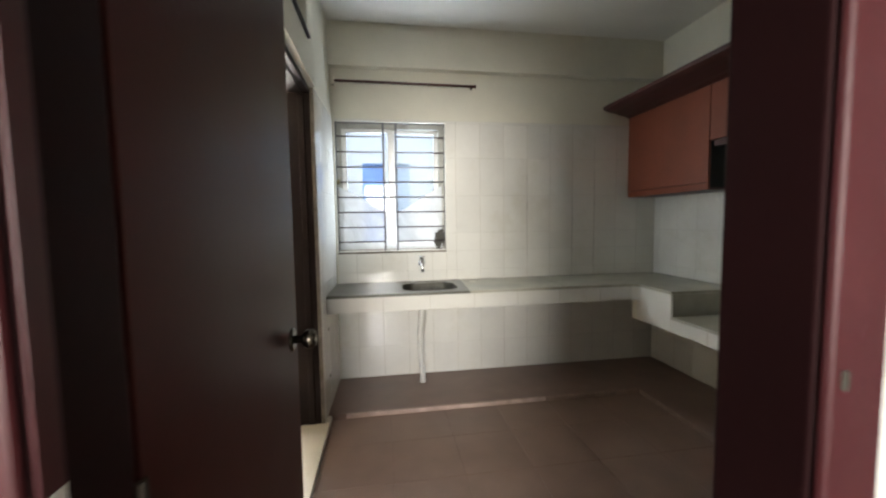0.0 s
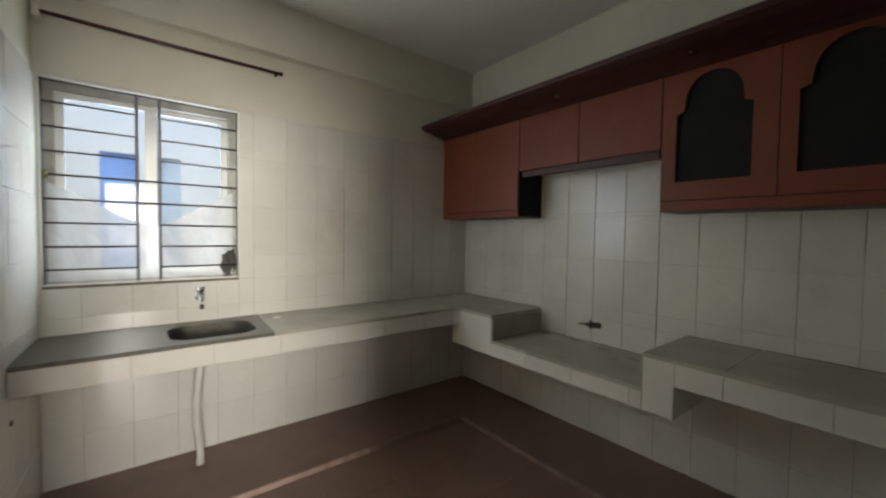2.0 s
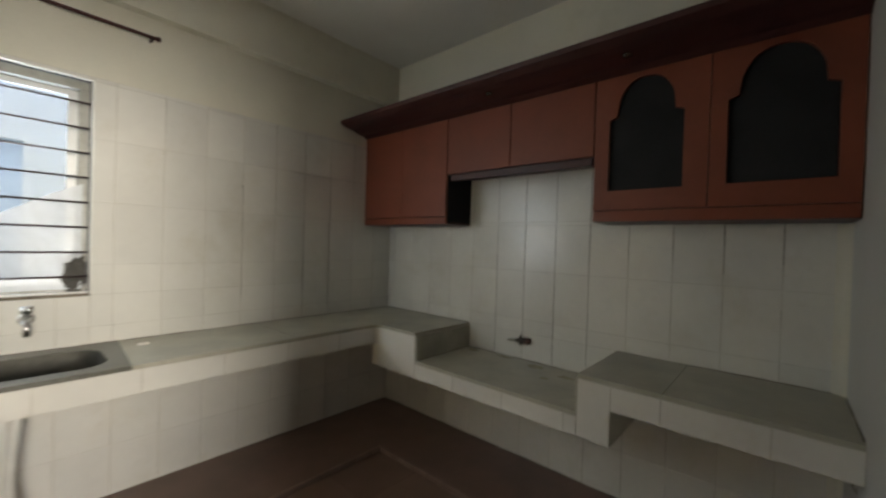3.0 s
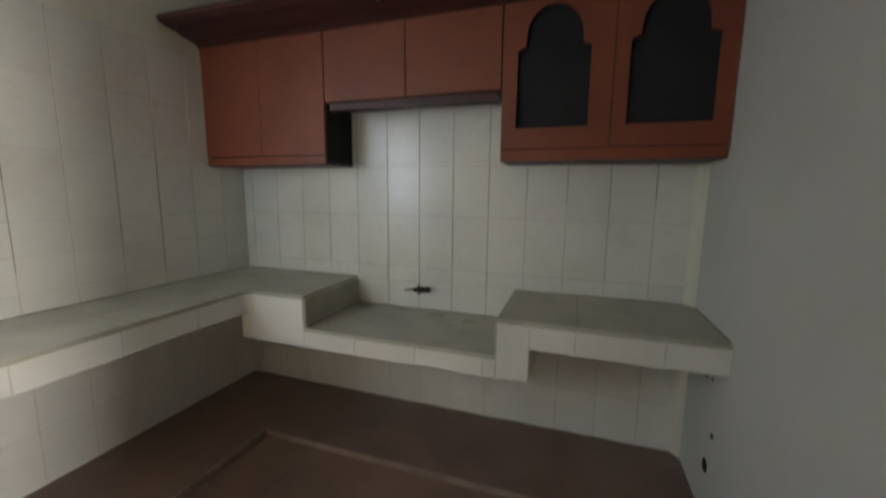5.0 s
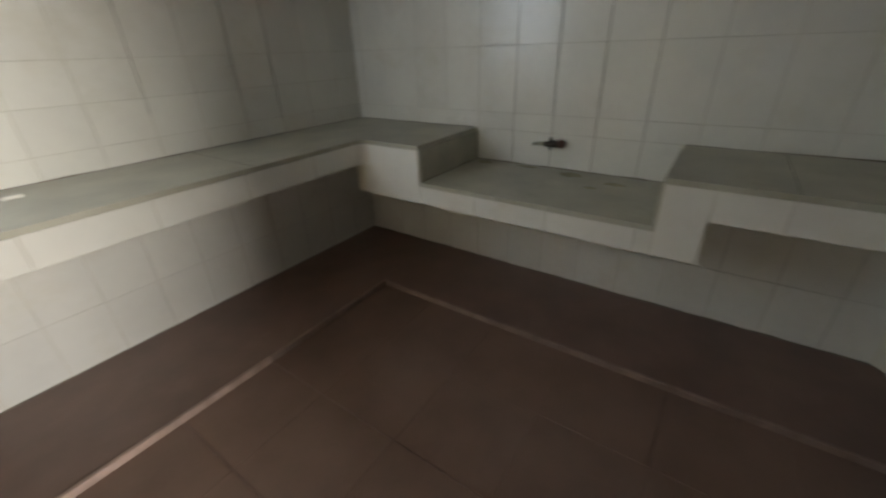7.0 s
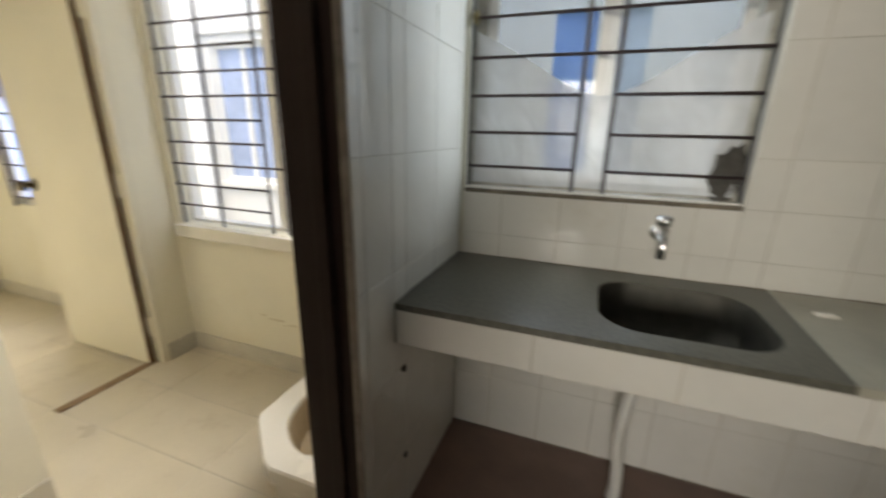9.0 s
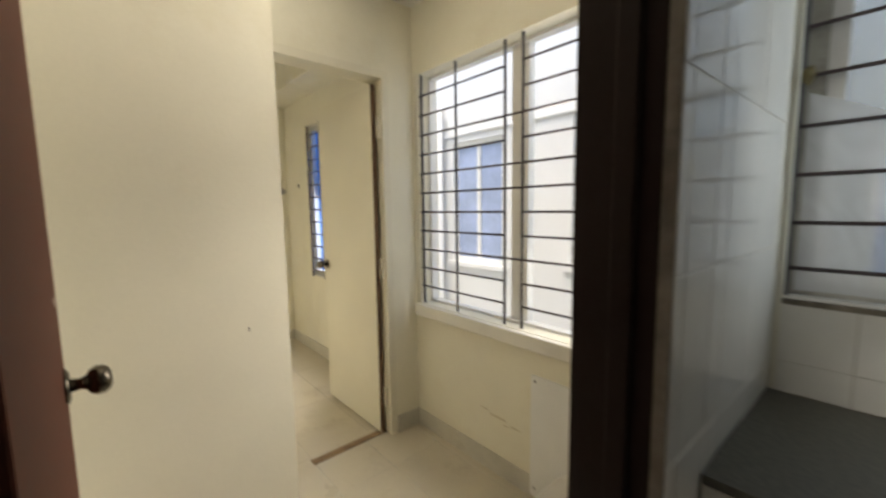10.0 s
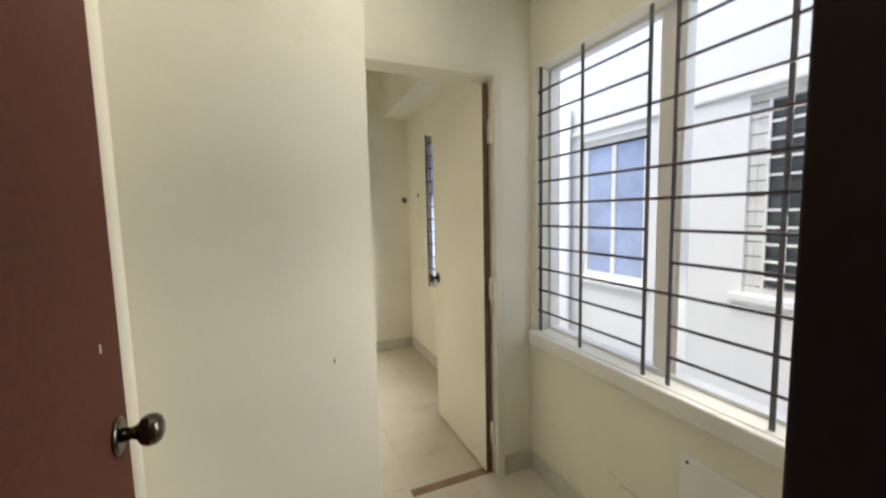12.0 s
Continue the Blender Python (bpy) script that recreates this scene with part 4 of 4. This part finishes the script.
for r0, r1 in zip(rings[:6], rings[1:7]):
    for i in range(len(r0)):
        bm.faces.new((r0[i], r0[(i + 1) % len(r0)], r1[(i + 1) % len(r0)], r1[i]))
for ring in rings[7:]:
    for v in ring:
        bm.verts.remove(v)
part("basin", bm, CERAMIC, trough)
bm = bmesh.new()
rings = [[bm.verts.new((x, y, z)) for x, y in loop] for loop, z in loops[6:]]
for r0, r1 in zip(rings, rings[1:]):
    for i in range(len(r0)):
        bm.faces.new((r0[i], r0[(i + 1) % len(r0)], r1[(i + 1) % len(r0)], r1[i]))
bm.faces.new(rings[-1])
part("bowl", bm, CERAMIC_BROWN, trough, "brown stained bowl")
bm = bmesh.new()
tube(bm, [(0, 0, 0.056), (0, 0, 0.061)], [0.03, 0.026], 16)
part("drain", bm, STEEL, trough)
splash = slab("splash_panel", PANEL_WHITE, "white splash panel on the wall under the utility window", "wall panel", -0.828, -0.201, UN - 0.02, UN - 0.001, 0.02, 0.597)

for x, z in ((-0.805, 0.575), (-0.805, 0.06), (-0.52, 0.575), (-0.24, 0.575)):
    bm = bmesh.new()
    tube(bm, [(x, UN - 0.0198, z), (x, UN - 0.0225, z)], [0.006, 0.004], 10)
    part("screw", bm, IRON, splash, "small rusty screw head")

for dims in ((-1.695, -0.83, UN - 0.012, UN - 0.001, 0.0, 0.10), (-1.694, -1.682, 2.746, UN - 0.012, 0.0, 0.10), (-1.215, -1.203, 1.29, 1.968, 0.0, 0.10),
             (-3.88, -1.83, FARN - 0.012, FARN - 0.001, 0.0, 0.10), (-3.879, -3.867, 1.29, FARN - 0.012, 0.0, 0.10), (-1.20, -0.95, 1.301, 1.312, 0.0, 0.10)):
    slab("skirting", SKIRT, "stained grey marble skirting along the cream wall", "skirting", *dims)

# pale strip down the corner of the hob wall, added for a streak of light
bm = bmesh.new()
prism(bm, [(W - 0.008, 0.0), (W - 0.052, 0.0), (W - 0.032, 0.009), (W - 0.019, 0.02), (W - 0.008, 0.045)], lambda u, v, w: (u, v, w), CT + 0.001, 1.54)
tagged(part("trim_corner", bm, PLASTER), "pale corner strip standing for a streak of light", "trim", kind="structure")
bm = bmesh.new()
prism(bm, [(W - 0.008, 0.0), (W - 0.052, 0.0), (W - 0.032, 0.009), (W - 0.019, 0.02), (W - 0.008, 0.045)], lambda u, v, w: (u, v, w), 0.0, 0.699)
tagged(part("trim_corner", bm, PLASTER), "pale corner strip standing for a streak of light", "trim", kind="structure")

bm = bmesh.new()
box(bm, 1.10, 1.15, 2.70, 2.722, CT, CT + 0.012, 0.004)
tagged(part("soap_scrap", bm, CERAMIC), "small white scrap of soap on the worktop", "soap")

bm = bmesh.new()
tube(bm, [(-1.211, 1.309, 0.10), (-1.211, 1.309, 2.499)], 0.021, 16)
tagged(part("trim_corner", bm, CREAM), "cream painted bead in the cream wall corner", "trim", kind="structure")
slab("beam_washroom", CREAM, "cream plastered beam at the washroom ceiling", "beam", -3.88, -1.815, 2.70, FARN, 2.365, TOP)

# small service holes
for at, way, r, nm, lb in (((-3.58, FARN, 1.59), (0, -1, 0), 0.016, "wall_plug_hole", "small dark plug hole in the cream wall"), ((-3.88, 2.90, 1.55), (1, 0, 0), 0.03, "wall_plug_hole", "grey plug mark on the cream wall"),
                          ((2.535, 0.0, 0.226), (0, 1, 0), 0.028, "drain_hole", "dark open pipe hole low in the painted wall"), ((2.49, 0.0, 0.39), (0, 1, 0), 0.012, "wall_plug_hole", "small dark plug hole in the painted wall"),
                          ((-0.0208, 2.39, 0.58), (1, 0, 0), 0.011, "wall_plug_hole", "small dark plug hole in the tiled wall"), ((-0.0206, 2.395, 0.235), (1, 0, 0), 0.010, "wall_plug_hole", "small dark plug hole in the tiled wall")):
    bm = bmesh.new()
    o, dd = Vector(at), Vector(way)
    tube(bm, [o - dd * 0.001, o + dd * 0.003, o + dd * 0.003, o - dd * 0.002 + dd * 0.003], [r * 1.15, r, r * 0.8, r * 0.7], 14)
    tagged(part(nm, bm, SKIRT if "grey" in lb else VOID), lb, "hole")

# stains with edges of their own
def smudge(parent, at, u, v, ru, rv, material, label, seed):
    """A ragged, hair-thin patch of dirt on a surface; u, v: its two directions."""
    rng = random.Random(seed)
    o, u, v = Vector(at), Vector(u), Vector(v)
    out = u.cross(v)
    bm = bmesh.new()
    n = 36
    ring = []
    for k in range(n):
        a = k * math.tau / n
        r = 1 + 0.55 * noise.noise((math.cos(a) * 1.6 + seed, math.sin(a) * 1.6, 0.7)) + rng.uniform(-0.12, 0.12)
        ring.append(o + u * ru * r * math.cos(a) + v * rv * r * math.sin(a))
    lo = [bm.verts.new(p) for p in ring]
    hi = [bm.verts.new(o + (p - o) * 0.97 + out * 0.0012) for p in ring]
    for k in range(n):
        bm.faces.new((lo[k], lo[(k + 1) % n], hi[(k + 1) % n], hi[k]))
    bm.faces.new(hi)
    return part("stain", bm, material, parent, label)


smudge(wall_south, (2.665, 0.0, 0.605), (-1, 0, 0), (0, 0, 1), 0.06, 0.022, STAIN_OLIVE, "olive brown damp stain", 1.3)
smudge(wall_south, (2.555, 0.0, 0.612), (-1, 0, 0), (0, 0, 1), 0.016, 0.008, STAIN_OLIVE, "olive brown damp stain", 4.1)
for k, (x, z, ru, rv) in enumerate(((-1.13, 0.315, 0.03, 0.004), (-1.04, 0.30, 0.05, 0.006), (-0.93, 0.285, 0.035, 0.005), (-0.985, 0.275, 0.02, 0.003))):
    smudge(wall_utility_north, (x, UN, z), (1, 0, 0), (0, 0, 1), ru, rv, STAIN_SCUFF, "faint brown scuff", 2.7 + k)

smudge(wall_utility_block, (-1.215, 1.834, 0.96), (0, 1, 0), (0, 0, 1), 0.003, 0.008, DIRT, "tiny dark mark", 9.4)
for k, (x, y, ru, rv) in enumerate(((2.86, 1.36, 0.035, 0.05), (2.80, 1.14, 0.03, 0.045), (2.90, 1.62, 0.02, 0.06), (2.70, 1.22, 0.02, 0.03), (2.88, 1.86, 0.03, 0.05))):
    smudge(counter, (x, y, LO), (1, 0, 0), (0, 1, 0), ru, rv, STAIN_HOB, "faint olive stain on the stone", 7.1 + 1.9 * k)
boxed("worktop_joint", DIRT, counter, FX + 0.001, W - 0.012, 0.556, 0.5585, CT + 0.0001, CT + 0.0008, label="dark hairline joint across the stone")
boxed("worktop_joint", DIRT, counter, 1.78, 1.782, FY + 0.001, L - 0.012, CT + 0.0001, CT + 0.0008, label="dark hairline joint across the stone")

# knotted scrap on the left upright of the kitchen grille
bm = bmesh.new()
bmesh.ops.create_icosphere(bm, subdivisions=2, radius=1.0)
for v in bm.verts:
    sc = 1 + 0.4 * noise.noise(v.co * 2.6 + Vector((3, 1, 2)))
    v.co = Vector((0.026 + v.co.x * 0.014 * sc, 2.899 + v.co.y * 0.012 * sc, 1.686 + v.co.z * 0.024 * sc))
tagged(part("cloth_knot", bm, OLIVE_CLOTH), "small olive cloth knot tied on the window grille", "cloth")

# bundle of grime in the window corner
bm = bmesh.new()
bmesh.ops.create_icosphere(bm, subdivisions=3, radius=1.0)
for v in bm.verts:
    s = 1 + 0.35 * noise.noise(v.co * 2.2)
    v.co = Vector((0.878 + v.co.x * 0.05 * s, 2.93 + v.co.y * 0.014 * s, 1.20 + v.co.z * 0.105 * s))
tagged(part("rag", bm, RAG), "grey grimy rag wedged in the window corner", "rag")

# ---- outside ----
ground = slab("ground", GROUND, "grey concrete ground far below between the houses", "ground", -400, 400, -400, 400, -6.6, -6.4)
opposite = thing("opposite_building", (0, SHAFT, -6.4), "white painted building facing the windows across a narrow gap", "building")
OW = {"a": (-2.84, -2.16, 0.80, 2.02), "b": (-1.46, -0.56, 0.88, 2.06), "c": (0.12, 0.76, 0.92, 2.10)}


part("wall", holed("y", 0.0, 0.2, -9.0, 9.0, 0.0, 10.6, [(o[0], o[1], o[2] + 6.4, o[3] + 6.4) for o in OW.values()]), WHITE_PAINT, opposite)
boxed("ledge", WHITE_PAINT, opposite, -9.0, -0.4, -0.02, -0.001, 2.08 + 6.4, 2.12 + 6.4, bevel=0.01, label="thin white ledge above the windows")
for key, (a, b, lo, hi) in OW.items():
    w = new("window")
    w.parent = opposite
    gm = {"a": BLUE_GLASS, "b": DARK_GLASS, "c": PALE_CURTAIN}[key]
    d0 = 0.0 if key == "c" else 0.03
    mid = (a + b) / 2
    boxed("pane", gm, w, a, mid, d0 + 0.02, d0 + 0.03, lo + 6.4, hi + 6.4)
    boxed("pane", FROSTED if key == "c" else gm, w, mid, b, d0 + 0.02, d0 + 0.03, lo + 6.4, hi + 6.4)
    for dims in ((a, b, d0, d0 + 0.06, lo, lo + 0.05), (a, b, d0, d0 + 0.06, hi - 0.05, hi), (a, a + 0.04, d0, d0 + 0.06, lo + 0.05, hi - 0.05), (b - 0.04, b, d0, d0 + 0.06, lo + 0.05, hi - 0.05), ((a + b) / 2 - 0.02, (a + b) / 2 + 0.02, d0, d0 + 0.06, lo + 0.05, hi - 0.05)):
        boxed("frame", WHITE_FRAME, w, dims[0], dims[1], dims[2], dims[3], dims[4] + 6.4, dims[5] + 6.4)
    boxed("sill", WHITE_PAINT, w, a - 0.06, b + 0.06, -0.03, -0.001, lo - 0.05 + 6.4, lo + 6.4, bevel=0.005)

bm = bmesh.new()
tube(bm, [(-3.02, -0.11, 0.0), (-3.02, -0.11, 2.40 + 6.4)], 0.10, 16)
part("downpipe", bm, WHITE_PAINT, opposite, "thick painted downpipe")
boxed("blind_panel", WHITE_FRAME, opposite, -1.42, -1.36, 0.034, 0.042, 0.93 + 6.4, 2.01 + 6.4, label="white panel beside the grilled pane")
cage = new("window_cage")
cage.parent = opposite
for k in range(13):
    bar(cage, (-1.46, 0.02, 6.4 + 0.93 + 0.09 * k), (-0.56, 0.02, 6.4 + 0.93 + 0.09 * k), 0.0035, IRON_GREY)
for k in range(8):
    boxed("lattice_bar", WHITE_FRAME, cage, -1.36 + 0.085 * k, -1.348 + 0.085 * k, 0.0, 0.014, 0.93 + 6.4, 2.01 + 6.4)
for k in range(10):
    boxed("lattice_bar", WHITE_FRAME, cage, -1.36, -0.60, -0.002, 0.012, 0.98 + 0.10 * k + 6.4, 0.994 + 0.10 * k + 6.4)

# ---- wall tiles, one by one ----
TW, TH, GAP = 0.2165, 0.3245, 0.003
ROWS = [0.271 - TH + TH * k for k in range(0, 8)]
mesh_cache = {}


def tile_mesh(w, h, material, t=0.008):
    key = (round(w, 4), round(h, 4), material.name, t)
    if key not in mesh_cache:
        bm = bmesh.new()
        b = 0.0015
        lo = [bm.verts.new(p) for p in ((0, 0, 0), (w, 0, 0), (w, h, 0), (0, h, 0))]
        md = [bm.verts.new(p) for p in ((0, 0, t - b), (w, 0, t - b), (w, h, t - b), (0, h, t - b))]
        hi = [bm.verts.new(p) for p in ((b, b, t), (w - b, b, t), (w - b, h - b, t), (b, h - b, t))]
        for r0, r1 in ((lo, md), (md, hi)):
            for i in range(4):
                bm.faces.new((r0[i], r0[(i + 1) % 4], r1[(i + 1) % 4], r1[i]))
        bm.faces.new(hi)
        me = bpy.data.meshes.new("tile")
        bm.to_mesh(me)
        bm.free()
        me.materials.append(material)
        mesh_cache[key] = me
    return mesh_cache[key]


def lay(parent, frame_m, u0, u1, v0, v1, us, vs, material, holes=(), gap=0.0034, gap_v=0.0016, tilt=0.0012, name="tile", t=0.008, grout=GROUT):
    """Pieces over a rectangle; us, vs: the joints; frame_m takes (u, v, out) to the world."""
    us = [u0] + [u for u in us if u0 + 0.01 < u < u1 - 0.01] + [u1]
    vs = [v0] + [v for v in vs if v0 + 0.01 < v < v1 - 0.01] + [v1]
    for h in holes:
        us += [h[0], h[1]]
        vs += [h[2], h[3]]
    us = sorted({round(u, 4) for u in us if u0 - 1e-6 <= u <= u1 + 1e-6})
    vs = sorted({round(v, 4) for v in vs if v0 - 1e-6 <= v <= v1 + 1e-6})
    bed = bmesh.new()
    for a, b in zip(us, us[1:]):
        crack = 0.0045 if random.random() < 0.22 else 0.0
        for c, d in zip(vs, vs[1:]):
            if b - a < 0.012 or d - c < 0.012:
                continue
            if any(h[0] < (a + b) / 2 < h[1] and h[2] < (c + d) / 2 < h[3] for h in holes):
                continue
            box(bed, a + crack, b, c, d, 0.0005, t - 0.0022)
            ob = new(name, tile_mesh(b - a - gap, d - c - gap_v, material, t))
            ob.parent = parent
            turn = Euler((random.uniform(-tilt, tilt), random.uniform(-tilt, tilt), 0)).to_matrix().to_4x4()
            ob.matrix_local = frame_m @ Matrix.Translation((a + gap / 2, c + gap_v / 2, random.uniform(-0.0008, 0.0002))) @ turn
    joint = part("joint_bed", bed, grout, parent)
    joint.matrix_local = frame_m


NORTH = Matrix(((1, 0, 0, 0), (0, 0, -1, L), (0, 1, 0, 0), (0, 0, 0, 1)))
EAST = Matrix(((0, 0, -1, W), (-1, 0, 0, 0), (0, 1, 0, 0), (0, 0, 0, 1)))
WEST = Matrix(((0, 0, 1, -0.0165), (1, 0, 0, 0), (0, 1, 0, 0), (0, 0, 0, 1)))
skew = math.atan2(0.022, 0.734)
WEST_N = Matrix(((math.sin(skew), 0, math.cos(skew), -0.036 - 2.153 * math.sin(skew)), (math.cos(skew), 0, -math.sin(skew), 2.153 - 2.153 * math.cos(skew)), (0, 1, 0, 0), (0, 0, 0, 1)))
FLAT = Matrix(((1, 0, 0, 0), (0, 1, 0, 0), (0, 0, 1, 0), (0, 0, 0, 1)))
nx = [0.159 + TW * k for k in range(-1, 15)]
low_rows = [r for r in ROWS if r < CB]
high_rows = [r for r in ROWS if r > CT]
lay(wall_north, NORTH, 0.0, W, 0.0, CB, nx, low_rows, TILE)
lay(wall_north, NORTH, 0.0, W, CT, 2.205, nx, high_rows, TILE, holes=[KWIN])
ey = [-(0.859 + TW * k) for k in range(-4, 11)]
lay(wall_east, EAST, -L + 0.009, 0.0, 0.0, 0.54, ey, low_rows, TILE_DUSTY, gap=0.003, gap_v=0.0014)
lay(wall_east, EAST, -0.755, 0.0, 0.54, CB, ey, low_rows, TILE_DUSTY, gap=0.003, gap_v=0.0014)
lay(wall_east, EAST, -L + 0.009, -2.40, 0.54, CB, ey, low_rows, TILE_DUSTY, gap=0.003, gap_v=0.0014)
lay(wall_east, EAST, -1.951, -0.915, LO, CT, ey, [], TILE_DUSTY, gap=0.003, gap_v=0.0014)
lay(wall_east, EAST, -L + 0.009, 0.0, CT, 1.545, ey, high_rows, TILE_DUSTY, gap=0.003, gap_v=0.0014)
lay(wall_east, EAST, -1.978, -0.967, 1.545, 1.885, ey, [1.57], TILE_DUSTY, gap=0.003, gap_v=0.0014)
wy = [2.195 + TW * k for k in range(0, 5)]
lay(wall_west, WEST, 0.0, 1.298, 0.0, 2.205, [1.298 - TW * k for k in range(1, 6)], ROWS, TILE, gap=0.0012, gap_v=0.002, tilt=0.0003)
lay(wall_pier, WEST_N, 2.153, FY - 0.001, 0.0, 2.205, wy, ROWS, TILE, gap=0.0012, gap_v=0.002, tilt=0.0003)
lay(wall_pier, WEST_N, FY - 0.001, L - 0.009, 0.0, CB, wy, low_rows, TILE, gap=0.0012, gap_v=0.002, tilt=0.0003)
lay(wall_pier, WEST_N, FY - 0.001, L - 0.009, CT, 2.205, wy, high_rows, TILE, gap=0.0012, gap_v=0.002, tilt=0.0003)

# counter front tiles
FRONT_N = Matrix(((1, 0, 0, 0), (0, 0, -1, FY + 0.008), (0, 1, 0, 0), (0, 0, 0, 1)))
FRONT_E = Matrix(((0, 0, -1, FX + 0.008), (-1, 0, 0, 0), (0, 1, 0, 0), (0, 0, 0, 1)))
lay(counter, FRONT_N, -0.021, FX + 0.008, CB, CT - T - 0.001, [0.374 + 0.339 * k for k in range(0, 7)], [], TILE, name="front_tile")
fy = [-1.646, -1.307, -0.965]
lay(counter, FRONT_E, -2.335, -1.963, LB, CT - T - 0.001, [-2.335], [], TILE, name="front_tile")
lay(counter, FRONT_E, -1.963, -0.903, LB, LO - T - 0.001, fy, [], TILE, name="front_tile")
lay(counter, FRONT_E, -0.903, -0.755, LB, CT - T - 0.001, [], [], TILE, name="front_tile")
lay(counter, FRONT_E, -0.755, 0.0, CB, CT - T - 0.001, [-0.562, -0.222], [], TILE, name="front_tile")

# floor tiles
lay(floor, FLAT @ Matrix.Translation((0, 0, -0.033)), 0.0, 2.358, -0.115, 2.245, [2.358 - 0.39 * k for k in range(1, 7)], [1.505 + 0.39 * k for k in range(-5, 3)], FLOOR_TILE, gap=0.0025, gap_v=0.0025, tilt=0.0006, name="floor_tile", grout=FLOOR_GROUT)
lay(floor_utility, FLAT @ Matrix.Translation((0, 0, -0.008)), -1.815, -0.2, 1.302, UN, [-1.45, -0.84], [1.333, 1.638, 1.943, 2.248, 2.555, 2.86], MARBLE, gap=0.003, gap_v=0.003, tilt=0.0004, name="floor_tile", grout=GROUT)
lay(floor_utility, FLAT @ Matrix.Translation((0, 0, -0.008)), -3.88, -1.815, 1.30, FARN, [-3.6, -3.0, -2.4], [1.65, 2.25, 2.62], MARBLE, gap=0.003, gap_v=0.003, tilt=0.0004, name="floor_tile", grout=GROUT)
